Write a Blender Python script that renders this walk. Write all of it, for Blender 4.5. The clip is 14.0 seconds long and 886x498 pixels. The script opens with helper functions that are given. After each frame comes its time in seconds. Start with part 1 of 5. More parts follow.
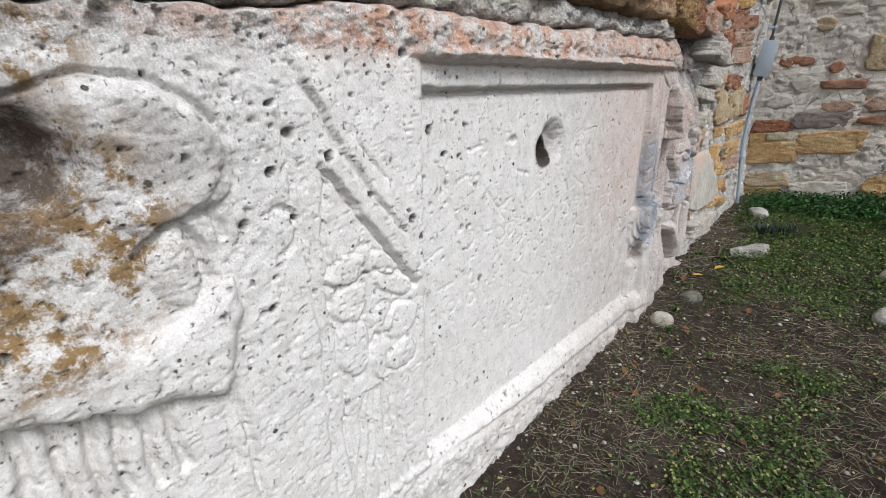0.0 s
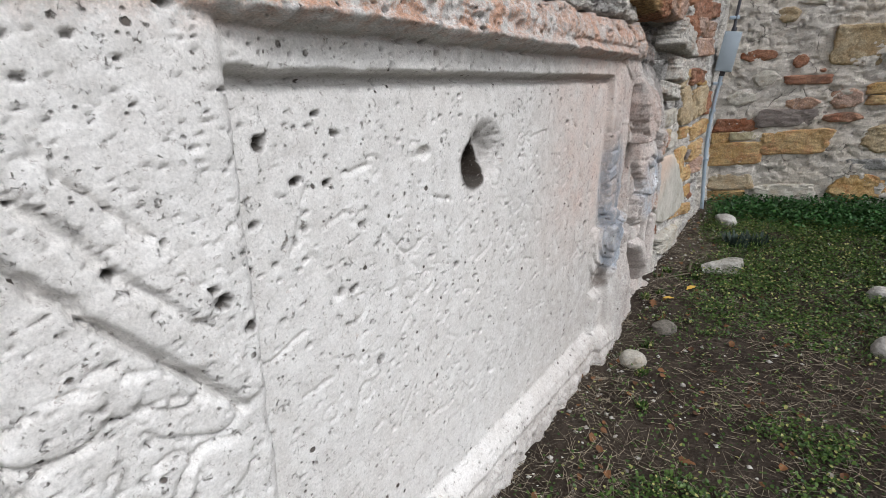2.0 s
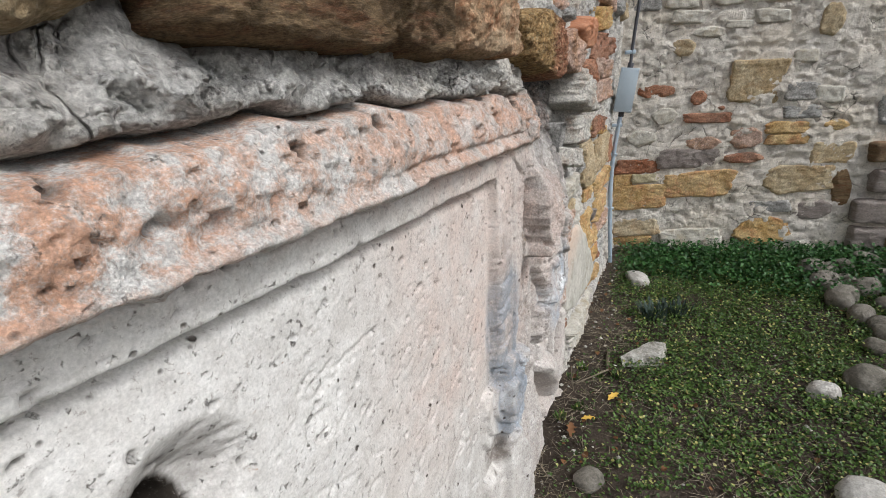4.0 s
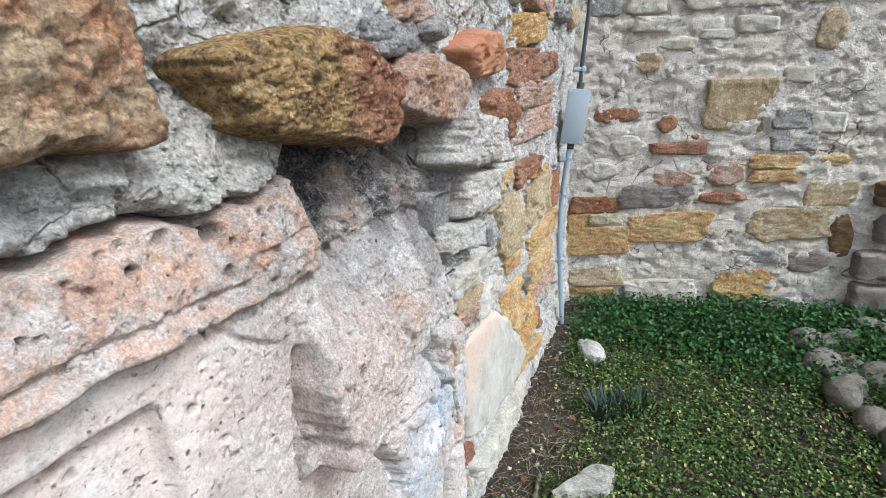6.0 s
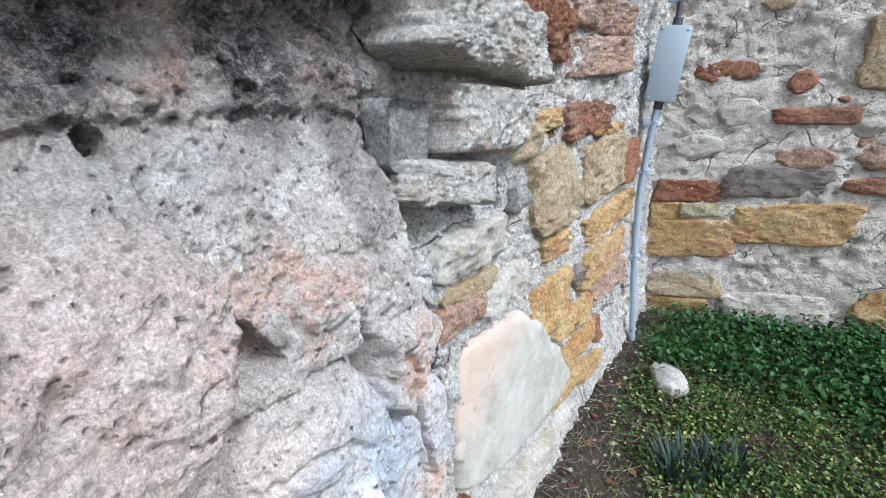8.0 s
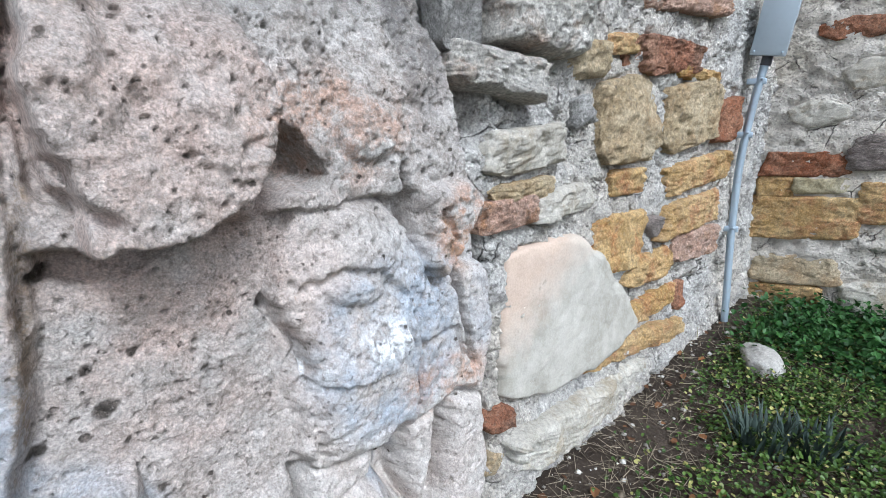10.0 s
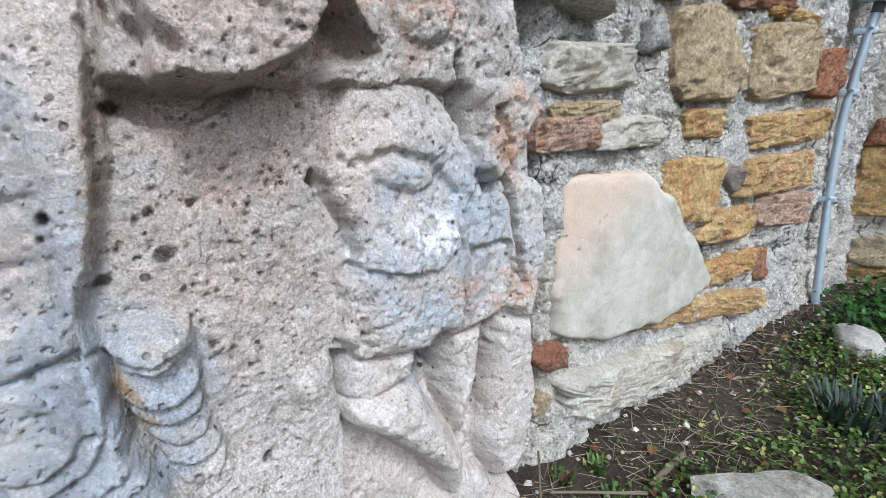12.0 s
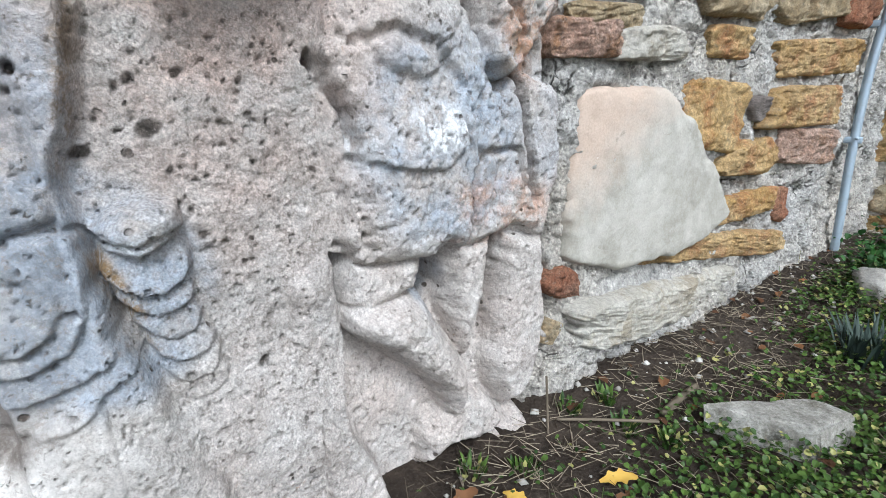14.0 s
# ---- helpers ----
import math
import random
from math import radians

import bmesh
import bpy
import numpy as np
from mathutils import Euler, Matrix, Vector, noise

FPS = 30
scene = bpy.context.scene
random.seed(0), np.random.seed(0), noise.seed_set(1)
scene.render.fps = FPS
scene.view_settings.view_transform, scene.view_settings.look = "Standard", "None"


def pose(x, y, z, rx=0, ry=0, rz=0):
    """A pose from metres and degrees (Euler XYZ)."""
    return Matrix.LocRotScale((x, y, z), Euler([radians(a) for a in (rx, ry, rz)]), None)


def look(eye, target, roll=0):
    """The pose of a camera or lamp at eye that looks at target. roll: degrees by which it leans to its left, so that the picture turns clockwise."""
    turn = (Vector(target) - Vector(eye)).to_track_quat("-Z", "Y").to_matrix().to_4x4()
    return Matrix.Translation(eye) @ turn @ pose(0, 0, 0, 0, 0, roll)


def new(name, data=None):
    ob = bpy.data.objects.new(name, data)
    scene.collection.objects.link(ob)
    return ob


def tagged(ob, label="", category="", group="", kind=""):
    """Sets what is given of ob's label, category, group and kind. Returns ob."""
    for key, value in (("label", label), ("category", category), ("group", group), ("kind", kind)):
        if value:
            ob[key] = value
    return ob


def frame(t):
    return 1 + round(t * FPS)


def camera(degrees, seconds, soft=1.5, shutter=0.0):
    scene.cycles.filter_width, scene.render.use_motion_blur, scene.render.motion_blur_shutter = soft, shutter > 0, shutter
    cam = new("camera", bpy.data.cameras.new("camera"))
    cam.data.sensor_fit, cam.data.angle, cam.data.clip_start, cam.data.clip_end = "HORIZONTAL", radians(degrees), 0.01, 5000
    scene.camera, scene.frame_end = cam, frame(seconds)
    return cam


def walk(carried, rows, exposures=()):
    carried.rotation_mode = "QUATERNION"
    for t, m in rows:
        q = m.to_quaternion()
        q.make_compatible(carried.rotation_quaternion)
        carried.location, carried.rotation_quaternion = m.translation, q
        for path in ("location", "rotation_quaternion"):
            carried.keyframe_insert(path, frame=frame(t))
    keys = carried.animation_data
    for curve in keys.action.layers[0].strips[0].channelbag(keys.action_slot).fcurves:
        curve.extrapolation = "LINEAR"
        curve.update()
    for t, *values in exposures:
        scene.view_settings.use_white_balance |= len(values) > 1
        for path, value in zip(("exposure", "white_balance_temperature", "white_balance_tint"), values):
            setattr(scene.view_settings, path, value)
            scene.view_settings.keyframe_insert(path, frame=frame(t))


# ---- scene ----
cam = camera(85.3, 14.0, soft=0.6)
PATH = [
    (0, (1.037, -0.847, 1.308), (-0.234, 0.565, 0.685), -1.4),
    (0.5, (1.079, -0.78, 1.322), (-0.192, 0.633, 0.699), -1.4),
    (1, (1.101, -0.663, 1.344), (-0.171, 0.75, 0.722), -1.6),
    (1.5, (0.941, -0.479, 1.313), (-0.294, 0.966, 0.691), -1.7),
    (2, (0.785, -0.243, 1.274), (-0.367, 1.27, 0.653), -1.8),
    (2.5, (0.688, -0.005, 1.334), (-0.366, 1.578, 0.714), -1.9),
    (3, (0.617, 0.266, 1.423), (-0.333, 1.914, 0.806), -2.1),
    (3.2, (0.571, 0.358, 1.452), (-0.341, 2.026, 0.83), -2.0),
    (5.3, (0.488, 1.413, 1.687), (-0.327, 3.134, 1.075), -2.6),
    (5.5, (0.502, 1.51, 1.691), (-0.309, 3.227, 1.062), -2.3),
    (6, (0.626, 1.755, 1.705), (-0.191, 3.472, 1.085), -2.5),
    (6.5, (0.6, 2.033, 1.701), (-0.244, 3.738, 1.083), -2.0),
    (7, (0.541, 2.303, 1.653), (-0.368, 3.976, 1.041), -1.9),
    (7.5, (0.579, 2.371, 1.551), (-0.424, 3.991, 0.944), -1.8),
    (8, (0.593, 2.347, 1.415), (-0.519, 3.898, 0.814), -1.6),
    (8.2, (0.613, 2.323, 1.389), (-0.535, 3.847, 0.788), -1.6),
    (10.3, (0.787, 2.316, 1.103), (-0.693, 3.555, 0.58), -0.9),
    (10.5, (0.775, 2.324, 1.076), (-0.729, 3.536, 0.555), -0.8),
    (11, (0.79, 2.336, 1.022), (-0.766, 3.479, 0.502), -0.6),
    (11.5, (0.816, 2.334, 0.98), (-0.779, 3.427, 0.47), -0.6),
    (12, (0.833, 2.32, 0.933), (-0.785, 3.382, 0.427), -0.5),
    (12.5, (0.842, 2.33, 0.899), (-0.787, 3.374, 0.395), -0.5),
    (13, (0.834, 2.342, 0.846), (-0.796, 3.387, 0.346), -0.5),
    (13.5, (0.82, 2.332, 0.807), (-0.801, 3.37, 0.265), -0.4),
    (14, (0.815, 2.329, 0.783), (-0.79, 3.354, 0.173), -0.2),
]
EXPOSURE = [(0.0, -0.04, 6150, 10), (2.0, -0.14, 6150, 10), (3.0, -0.10, 6400, 10), (5.3, 0.52, 5900, 6), (6.5, 0.66, 5700, 6), (8.0, 0.68, 5560, 7), (10.5, 0.48, 5640, 7), (14.0, 0.44, 5750, 6)]
walk(cam, [(t, look(eye, target, roll)) for t, eye, target, roll in PATH], EXPOSURE)

# ---------------------------------------------------------------- light: a bright overcast sky
world = bpy.data.worlds.new("sky")
scene.world = world
world.use_nodes = True
sky = world.node_tree.nodes.new("ShaderNodeTexSky")
sky.sky_type, sky.sun_disc = "NISHITA", False
sky.sun_elevation, sky.sun_rotation = radians(46), radians(104)
sky.air_density, sky.dust_density = 1.0, 4.0
back = world.node_tree.nodes["Background"]
soften = world.node_tree.nodes.new("ShaderNodeHueSaturation")
soften.inputs["Saturation"].default_value = 0.25
world.node_tree.links.new(sky.outputs[0], soften.inputs["Color"])
world.node_tree.links.new(soften.outputs[0], back.inputs["Color"])
back.inputs["Strength"].default_value = 0.15
sun = new("sun", bpy.data.lights.new("sun", "SUN"))
sun.data.energy, sun.data.angle, sun.data.color = 1.6, radians(14), (1.0, 0.98, 0.95)
sun.matrix_world = look((5.0, 0.4, 5.4), (0.0, 1.6, 0.0))

REAR_ANGLE, REAR_Y = radians(8), 5.29


# ---------------------------------------------------------------- arithmetic helpers
TABLES = {}


def vnoise(x, y, seed=0):
    """Smooth value noise in -1..1 on a lattice of step 1."""
    if seed not in TABLES:
        TABLES[seed] = np.random.RandomState(seed + 11).uniform(-1, 1, (256, 256))
    tab = TABLES[seed]
    xi, yi = np.floor(x).astype(int), np.floor(y).astype(int)
    fx, fy = x - xi, y - yi
    fx, fy = fx * fx * (3 - 2 * fx), fy * fy * (3 - 2 * fy)
    a, b = tab[xi & 255, yi & 255], tab[(xi + 1) & 255, yi & 255]
    c, d = tab[xi & 255, (yi + 1) & 255], tab[(xi + 1) & 255, (yi + 1) & 255]
    return (a * (1 - fx) + b * fx) * (1 - fy) + (c * (1 - fx) + d * fx) * fy


def fbm(x, y, scale, octaves=4, seed=0, gain=0.5):
    """Layered noise; scale is the size in metres of its largest lumps."""
    total, amp, f = 0, 1.0, 1.0 / scale
    for k in range(octaves):
        total = total + amp * vnoise(x * f + 17.3 * k, y * f - 9.1 * k, seed + k)
        amp, f = amp * gain, f * 2.03
    return total


def step(a, b, x):
    t = np.clip((x - a) / (b - a), 0, 1)
    return t * t * (3 - 2 * t)


def ell(u, v, cu, cv, a, b, turn=0.0):
    """Radius in units of an ellipse's own half axes."""
    c, s = math.cos(radians(turn)), math.sin(radians(turn))
    du, dv = u - cu, v - cv
    return np.sqrt(((du * c + dv * s) / a) ** 2 + ((-du * s + dv * c) / b) ** 2)


def dome(r, k=2.0):
    """1 in the middle of a lump, 0 from its rim on, with a rounded shoulder."""
    return np.sqrt(np.clip(1 - np.clip(r, 0, 1) ** k, 0, 1))


def seg(u, v, u0, v0, u1, v1):
    """Distance to a line from (u0, v0) to (u1, v1)."""
    du, dv = u1 - u0, v1 - v0
    t = np.clip(((u - u0) * du + (v - v0) * dv) / (du * du + dv * dv), 0, 1)
    return np.hypot(u - u0 - t * du, v - v0 - t * dv)


def inside(u, v, points):
    """Distance to a many-sided outline, positive inside it."""
    d, odd = np.full_like(u, 9.0), np.zeros(u.shape, bool)
    for (a, b), (c, e) in zip(points, points[1:] + points[:1]):
        d = np.minimum(d, seg(u, v, a, b, c, e))
        if b != e:
            odd ^= ((b > v) != (e > v)) & (u < (c - a) * (v - b) / (e - b) + a)
    return np.where(odd, d, -d)


def pits(u, v, cell, share, low, high, seed):
    """Scattered round pits: 1 in the middle, 0 outside."""
    rs = np.random.RandomState(seed)
    ju, jv, rad, on = (rs.uniform(0, 1, (256, 256)) for _ in range(4))
    stretch, depth = rs.uniform(0.6, 1.5, (256, 256)), np.zeros_like(u)
    ui, vi = np.floor(u / cell).astype(int), np.floor(v / cell).astype(int)
    for a in (-1, 0, 1):
        for b in (-1, 0, 1):
            i, j = (ui + a) & 255, (vi + b) & 255
            cu, cv = (ui + a + ju[i, j]) * cell, (vi + b + jv[i, j]) * cell
            r = low + (high - low) * rad[i, j] ** 3
            d = np.hypot((u - cu) * stretch[i, j], v - cv) / r
            depth = np.maximum(depth, np.where(on[i, j] < share, 1 - step(0.62, 1.0, d), 0))
    return depth


# ---------------------------------------------------------------- mesh helpers
def mesh_of(name, verts, faces, smooth=True):
    """A mesh from arrays of corners and of faces that all have the same number of corners."""
    verts, faces = np.asarray(verts, dtype=np.float32), np.asarray(faces, dtype=np.int32)
    me = bpy.data.meshes.new(name)
    n, k = faces.shape
    me.vertices.add(len(verts)), me.loops.add(n * k), me.polygons.add(n)
    me.vertices.foreach_set("co", verts.ravel())
    me.loops.foreach_set("vertex_index", faces.ravel())
    me.polygons.foreach_set("loop_start", np.arange(n, dtype=np.int32) * k)
    me.polygons.foreach_set("use_smooth", np.full(n, smooth))
    me.update(calc_edges=True)
    return me


def put(name, me, material, parent=None, label=""):
    ob = new(name, me)
    me.materials.clear()
    me.materials.append(material)
    ob.parent = parent
    return tagged(ob, label) if label else ob


def part(name, bm, material, parent=None, label="", smooth=True):
    me = bpy.data.meshes.new(name)
    bm.to_mesh(me)
    bm.free()
    for p in me.polygons:
        p.use_smooth = smooth
    return put(name, me, material, parent, label)


def front(u, z, o):
    """From the carved wall's own measures (along, up, out) to the world."""
    return np.stack([o, u, z], -1)


def rear(u, z, o):
    c, s = math.cos(REAR_ANGLE), math.sin(REAR_ANGLE)
    return np.stack([u * c + o * s, REAR_Y + u * s - o * c, z], -1)


def quads(nu, nv):
    i, j = np.meshgrid(np.arange(nu - 1), np.arange(nv - 1), indexing="ij")
    a = (i * nv + j).ravel()
    return np.stack([a, a + nv, a + nv + 1, a + 1], -1)


def sheet(name, place, us, zs, height, keep=None, layers=None):
    """A relief over a grid: height(u, z) gives how far each point stands out."""
    u, z = np.meshgrid(us, zs, indexing="ij")
    o = height(u, z)
    faces = quads(len(us), len(zs))
    if keep is not None:
        ok = keep(u, z).ravel()
        faces = faces[ok[faces].all(1)]
    used = np.unique(faces)
    index = np.full(u.size, -1)
    index[used] = np.arange(len(used))
    me = mesh_of(name, place(u, z, o).reshape(-1, 3)[used], index[faces])
    for key, values in (layers(u, z) if layers else {}).items():
        me.attributes.new(key, "FLOAT", "POINT").data.foreach_set("value", np.clip(values, 0, 1).ravel()[used].astype(np.float32))
    return me


def tube(points, radius, sides=12):
    """A round pipe along a smooth line through the given places."""
    P = [Vector(p) for p in points]
    line = []
    for k in range(len(P) - 1):
        a, b, c, d = P[max(k - 1, 0)], P[k], P[k + 1], P[min(k + 2, len(P) - 1)]
        for m in range(6):
            t = m / 6
            line.append(0.5 * ((2 * b) + (c - a) * t + (2 * a - 5 * b + 4 * c - d) * t * t + (3 * b - a - 3 * c + d) * t ** 3))
    line.append(P[-1])
    bm, rings = bmesh.new(), []
    for k, p in enumerate(line):
        way = (line[min(k + 1, len(line) - 1)] - line[max(k - 1, 0)]).normalized()
        side = way.orthogonal().normalized() if k == 0 else (side - way * side.dot(way)).normalized()
        up = way.cross(side)
        rings.append([bm.verts.new(p + radius * (math.cos(2 * math.pi * s / sides) * side + math.sin(2 * math.pi * s / sides) * up)) for s in range(sides)])
    for a, b in zip(rings, rings[1:]):
        for s in range(sides):
            bm.faces.new((a[s], a[(s + 1) % sides], b[(s + 1) % sides], b[s]))
    bm.faces.new(rings[0][::-1]), bm.faces.new(rings[-1])
    return bm


def block(size, bevel=0.003, m=None):
    bm = bmesh.new()
    bmesh.ops.create_cube(bm, size=1, matrix=(m or Matrix()) @ Matrix.Diagonal((*size, 1)))
    if bevel:
        bmesh.ops.bevel(bm, geom=bm.edges[:], offset=bevel, segments=2, affect="EDGES", profile=0.5)
    return bm


# ---------------------------------------------------------------- materials
class Nodes:
    """Short writing for node trees."""

    def __init__(self, name, rough=0.9):
        self.mat = bpy.data.materials.new(name)
        self.mat.use_nodes = True
        self.tree = self.mat.node_tree
        self.bsdf = self.tree.nodes["Principled BSDF"]
        self.bsdf.inputs["Roughness"].default_value = rough
        self.bsdf.inputs["Specular IOR Level"].default_value = 0.25
        self.place = self.node("ShaderNodeTexCoord").outputs["Object"]

    def node(self, kind, **inputs):
        n = self.tree.nodes.new(kind)
        for key, value in inputs.items():
            self.feed(n.inputs[key.replace("_", " ")], value)
        return n

    def feed(self, socket, value):
        if isinstance(value, bpy.types.NodeSocket):
            self.tree.links.new(value, socket)
        else:
            socket.default_value = value

    def noise(self, size, detail=6, rough=0.6, distortion=0.0):
        return self.node("ShaderNodeTexNoise", Vector=self.place, Scale=1 / size, Detail=detail, Roughness=rough, Distortion=distortion).outputs["Fac"]

    def cells(self, size, feature="F1"):
        n = self.node("ShaderNodeTexVoronoi", Vector=self.place, Scale=1 / size)
        n.feature = feature
        return n.outputs["Distance"]

    def ramp(self, value, low, high, a=0.0, b=1.0):
        n = self.node("ShaderNodeMapRange", Value=value)
        n.inputs["From Min"].default_value, n.inputs["From Max"].default_value = low, high
        n.inputs["To Min"].default_value, n.inputs["To Max"].default_value = a, b
        return n.outputs["Result"]

    def mix(self, fac, a, b, mode="MIX"):
        n = self.tree.nodes.new("ShaderNodeMix")
        n.data_type, n.blend_type = "RGBA", mode
        for socket, value in ((n.inputs[0], fac), (n.inputs[6], a), (n.inputs[7], b)):
            self.feed(socket, (*value, 1) if isinstance(value, tuple) and len(value) == 3 else value)
        return n.outputs[2]

    def math(self, op, a, b=0.0):
        n = self.tree.nodes.new("ShaderNodeMath")
        n.operation = op
        self.feed(n.inputs[0], a), self.feed(n.inputs[1], b)
        return n.outputs[0]

    def grit(self, base, size, low, high):
        """Crystals and grains: the colour varies from point to point about its mean."""
        n = self.ramp(self.noise(size, 3, 0.7), 0.34, 0.66, low, high)
        return self.mix(1.0, base, self.node("ShaderNodeCombineColor", Red=n, Green=n, Blue=n).outputs[0], "MULTIPLY")

    def layer(self, key):
        n = self.tree.nodes.new("ShaderNodeAttribute")
        n.attribute_name = key
        return n.outputs["Fac"]

    def bump(self, height, distance, strength=1.0, normal=None):
        n = self.node("ShaderNodeBump", Height=height, Strength=strength, Distance=distance)
        if normal is not None:
            self.tree.links.new(normal, n.inputs["Normal"])
        return n.outputs["Normal"]

    def done(self, color, normal=None):
        self.feed(self.bsdf.inputs["Base Color"], color)
        if normal is not None:
            self.tree.links.new(normal, self.bsdf.inputs["Normal"])
        return self.mat


def limestone():
    n = Nodes("carved_limestone", 0.92)
    grain, mid, large = n.noise(0.007, 6, 0.75), n.noise(0.05, 9, 0.72), n.noise(0.45, 5, 0.6)
    base = n.mix(n.ramp(mid, 0.34, 0.62), (0.63, 0.61, 0.585), (0.79, 0.775, 0.755))
    base = n.mix(n.math("MULTIPLY", n.layer("grimy"), n.ramp(n.noise(0.09, 8, 0.7), 0.22, 0.60)), base, (0.40, 0.365, 0.335))
    base = n.mix(n.ramp(large, 0.42, 0.7, 0, 0.22), base, (0.66, 0.60, 0.55))
    base = n.mix(n.math("MULTIPLY", n.layer("rosy"), n.ramp(n.noise(0.14, 8, 0.7), 0.3, 0.66)), base, (0.60, 0.46, 0.40))
    base = n.mix(n.math("MULTIPLY", n.layer("pink"), n.ramp(n.noise(0.07, 10, 0.8), 0.45, 0.57, 0, 0.9)), base, (0.55, 0.30, 0.19))
    base = n.mix(n.math("MULTIPLY", n.layer("blue"), n.ramp(n.noise(0.10, 8, 0.68), 0.33, 0.58)), base, (0.41, 0.45, 0.51))
    base = n.mix(n.math("MULTIPLY", n.layer("chalk"), n.ramp(n.noise(0.05, 8, 0.7), 0.42, 0.52)), base, (0.86, 0.87, 0.89))
    base = n.mix(n.math("MULTIPLY", n.layer("ochre"), n.ramp(n.noise(0.075, 9, 0.78), 0.47, 0.56)), base, (0.26, 0.165, 0.07))
    base = n.mix(n.math("MULTIPLY", n.layer("brown"), n.ramp(n.noise(0.11, 9, 0.75), 0.36, 0.54)), base, (0.11, 0.085, 0.068))
    # near-black mottling, densest in the hollow under the rubble
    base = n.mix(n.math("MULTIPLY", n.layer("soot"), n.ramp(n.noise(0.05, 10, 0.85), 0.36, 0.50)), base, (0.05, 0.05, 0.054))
    dirt = n.ramp(n.noise(0.022, 9, 0.8, 0.3), 0.60, 0.665, 0, 0.85)
    base = n.mix(dirt, base, (0.30, 0.255, 0.225))
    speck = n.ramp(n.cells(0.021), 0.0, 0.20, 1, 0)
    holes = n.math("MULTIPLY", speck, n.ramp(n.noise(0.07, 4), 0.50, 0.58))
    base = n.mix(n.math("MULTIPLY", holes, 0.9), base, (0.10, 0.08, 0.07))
    base = n.mix(n.math("MULTIPLY", n.ramp(grain, 0.51, 0.60, 0.0, 0.42), n.layer("rough")), base, (0.42, 0.39, 0.37))
    # inner shade and dirt of the large hole and pits, put into the colour
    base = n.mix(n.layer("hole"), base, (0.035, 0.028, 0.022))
    base = n.mix(n.ramp(n.noise(0.013, 6, 0.8, 0.4), 0.585, 0.63, 0.0, 0.70), base, (0.32, 0.285, 0.26))
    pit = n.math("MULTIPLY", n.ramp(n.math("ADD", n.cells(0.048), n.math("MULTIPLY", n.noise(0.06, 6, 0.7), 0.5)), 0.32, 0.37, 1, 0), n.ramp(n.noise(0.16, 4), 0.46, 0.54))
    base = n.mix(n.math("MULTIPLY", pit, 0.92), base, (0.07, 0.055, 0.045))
    scar = n.math("MULTIPLY", n.ramp(n.noise(0.034, 9, 0.8, 0.8), 0.62, 0.66), n.ramp(n.noise(0.25, 4), 0.50, 0.60))
    base = n.mix(n.math("MULTIPLY", scar, 0.7), base, (0.36, 0.22, 0.13))
    rough = n.layer("rough")
    base = n.mix(rough, n.grit(base, 0.0055, 0.86, 1.09), n.grit(n.grit(base, 0.011, 0.76, 1.16), 0.0042, 0.62, 1.30))
    gritty = n.math("MULTIPLY", n.layer("grimy"), n.ramp(n.noise(0.016, 7, 0.85), 0.53, 0.60))
    base = n.mix(n.math("MULTIPLY", gritty, 0.7), base, (0.24, 0.20, 0.175))
    normal = n.bump(mid, 0.011, n.ramp(rough, 0.1, 0.8, 0.22, 0.8))
    normal = n.bump(n.noise(0.012, 4, 0.7), 0.009, rough, normal)
    normal = n.bump(dirt, -0.007, 0.9, normal)
    normal = n.bump(grain, 0.0035, rough, normal)
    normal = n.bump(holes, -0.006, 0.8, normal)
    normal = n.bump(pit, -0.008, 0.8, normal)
    return n.done(base, normal)


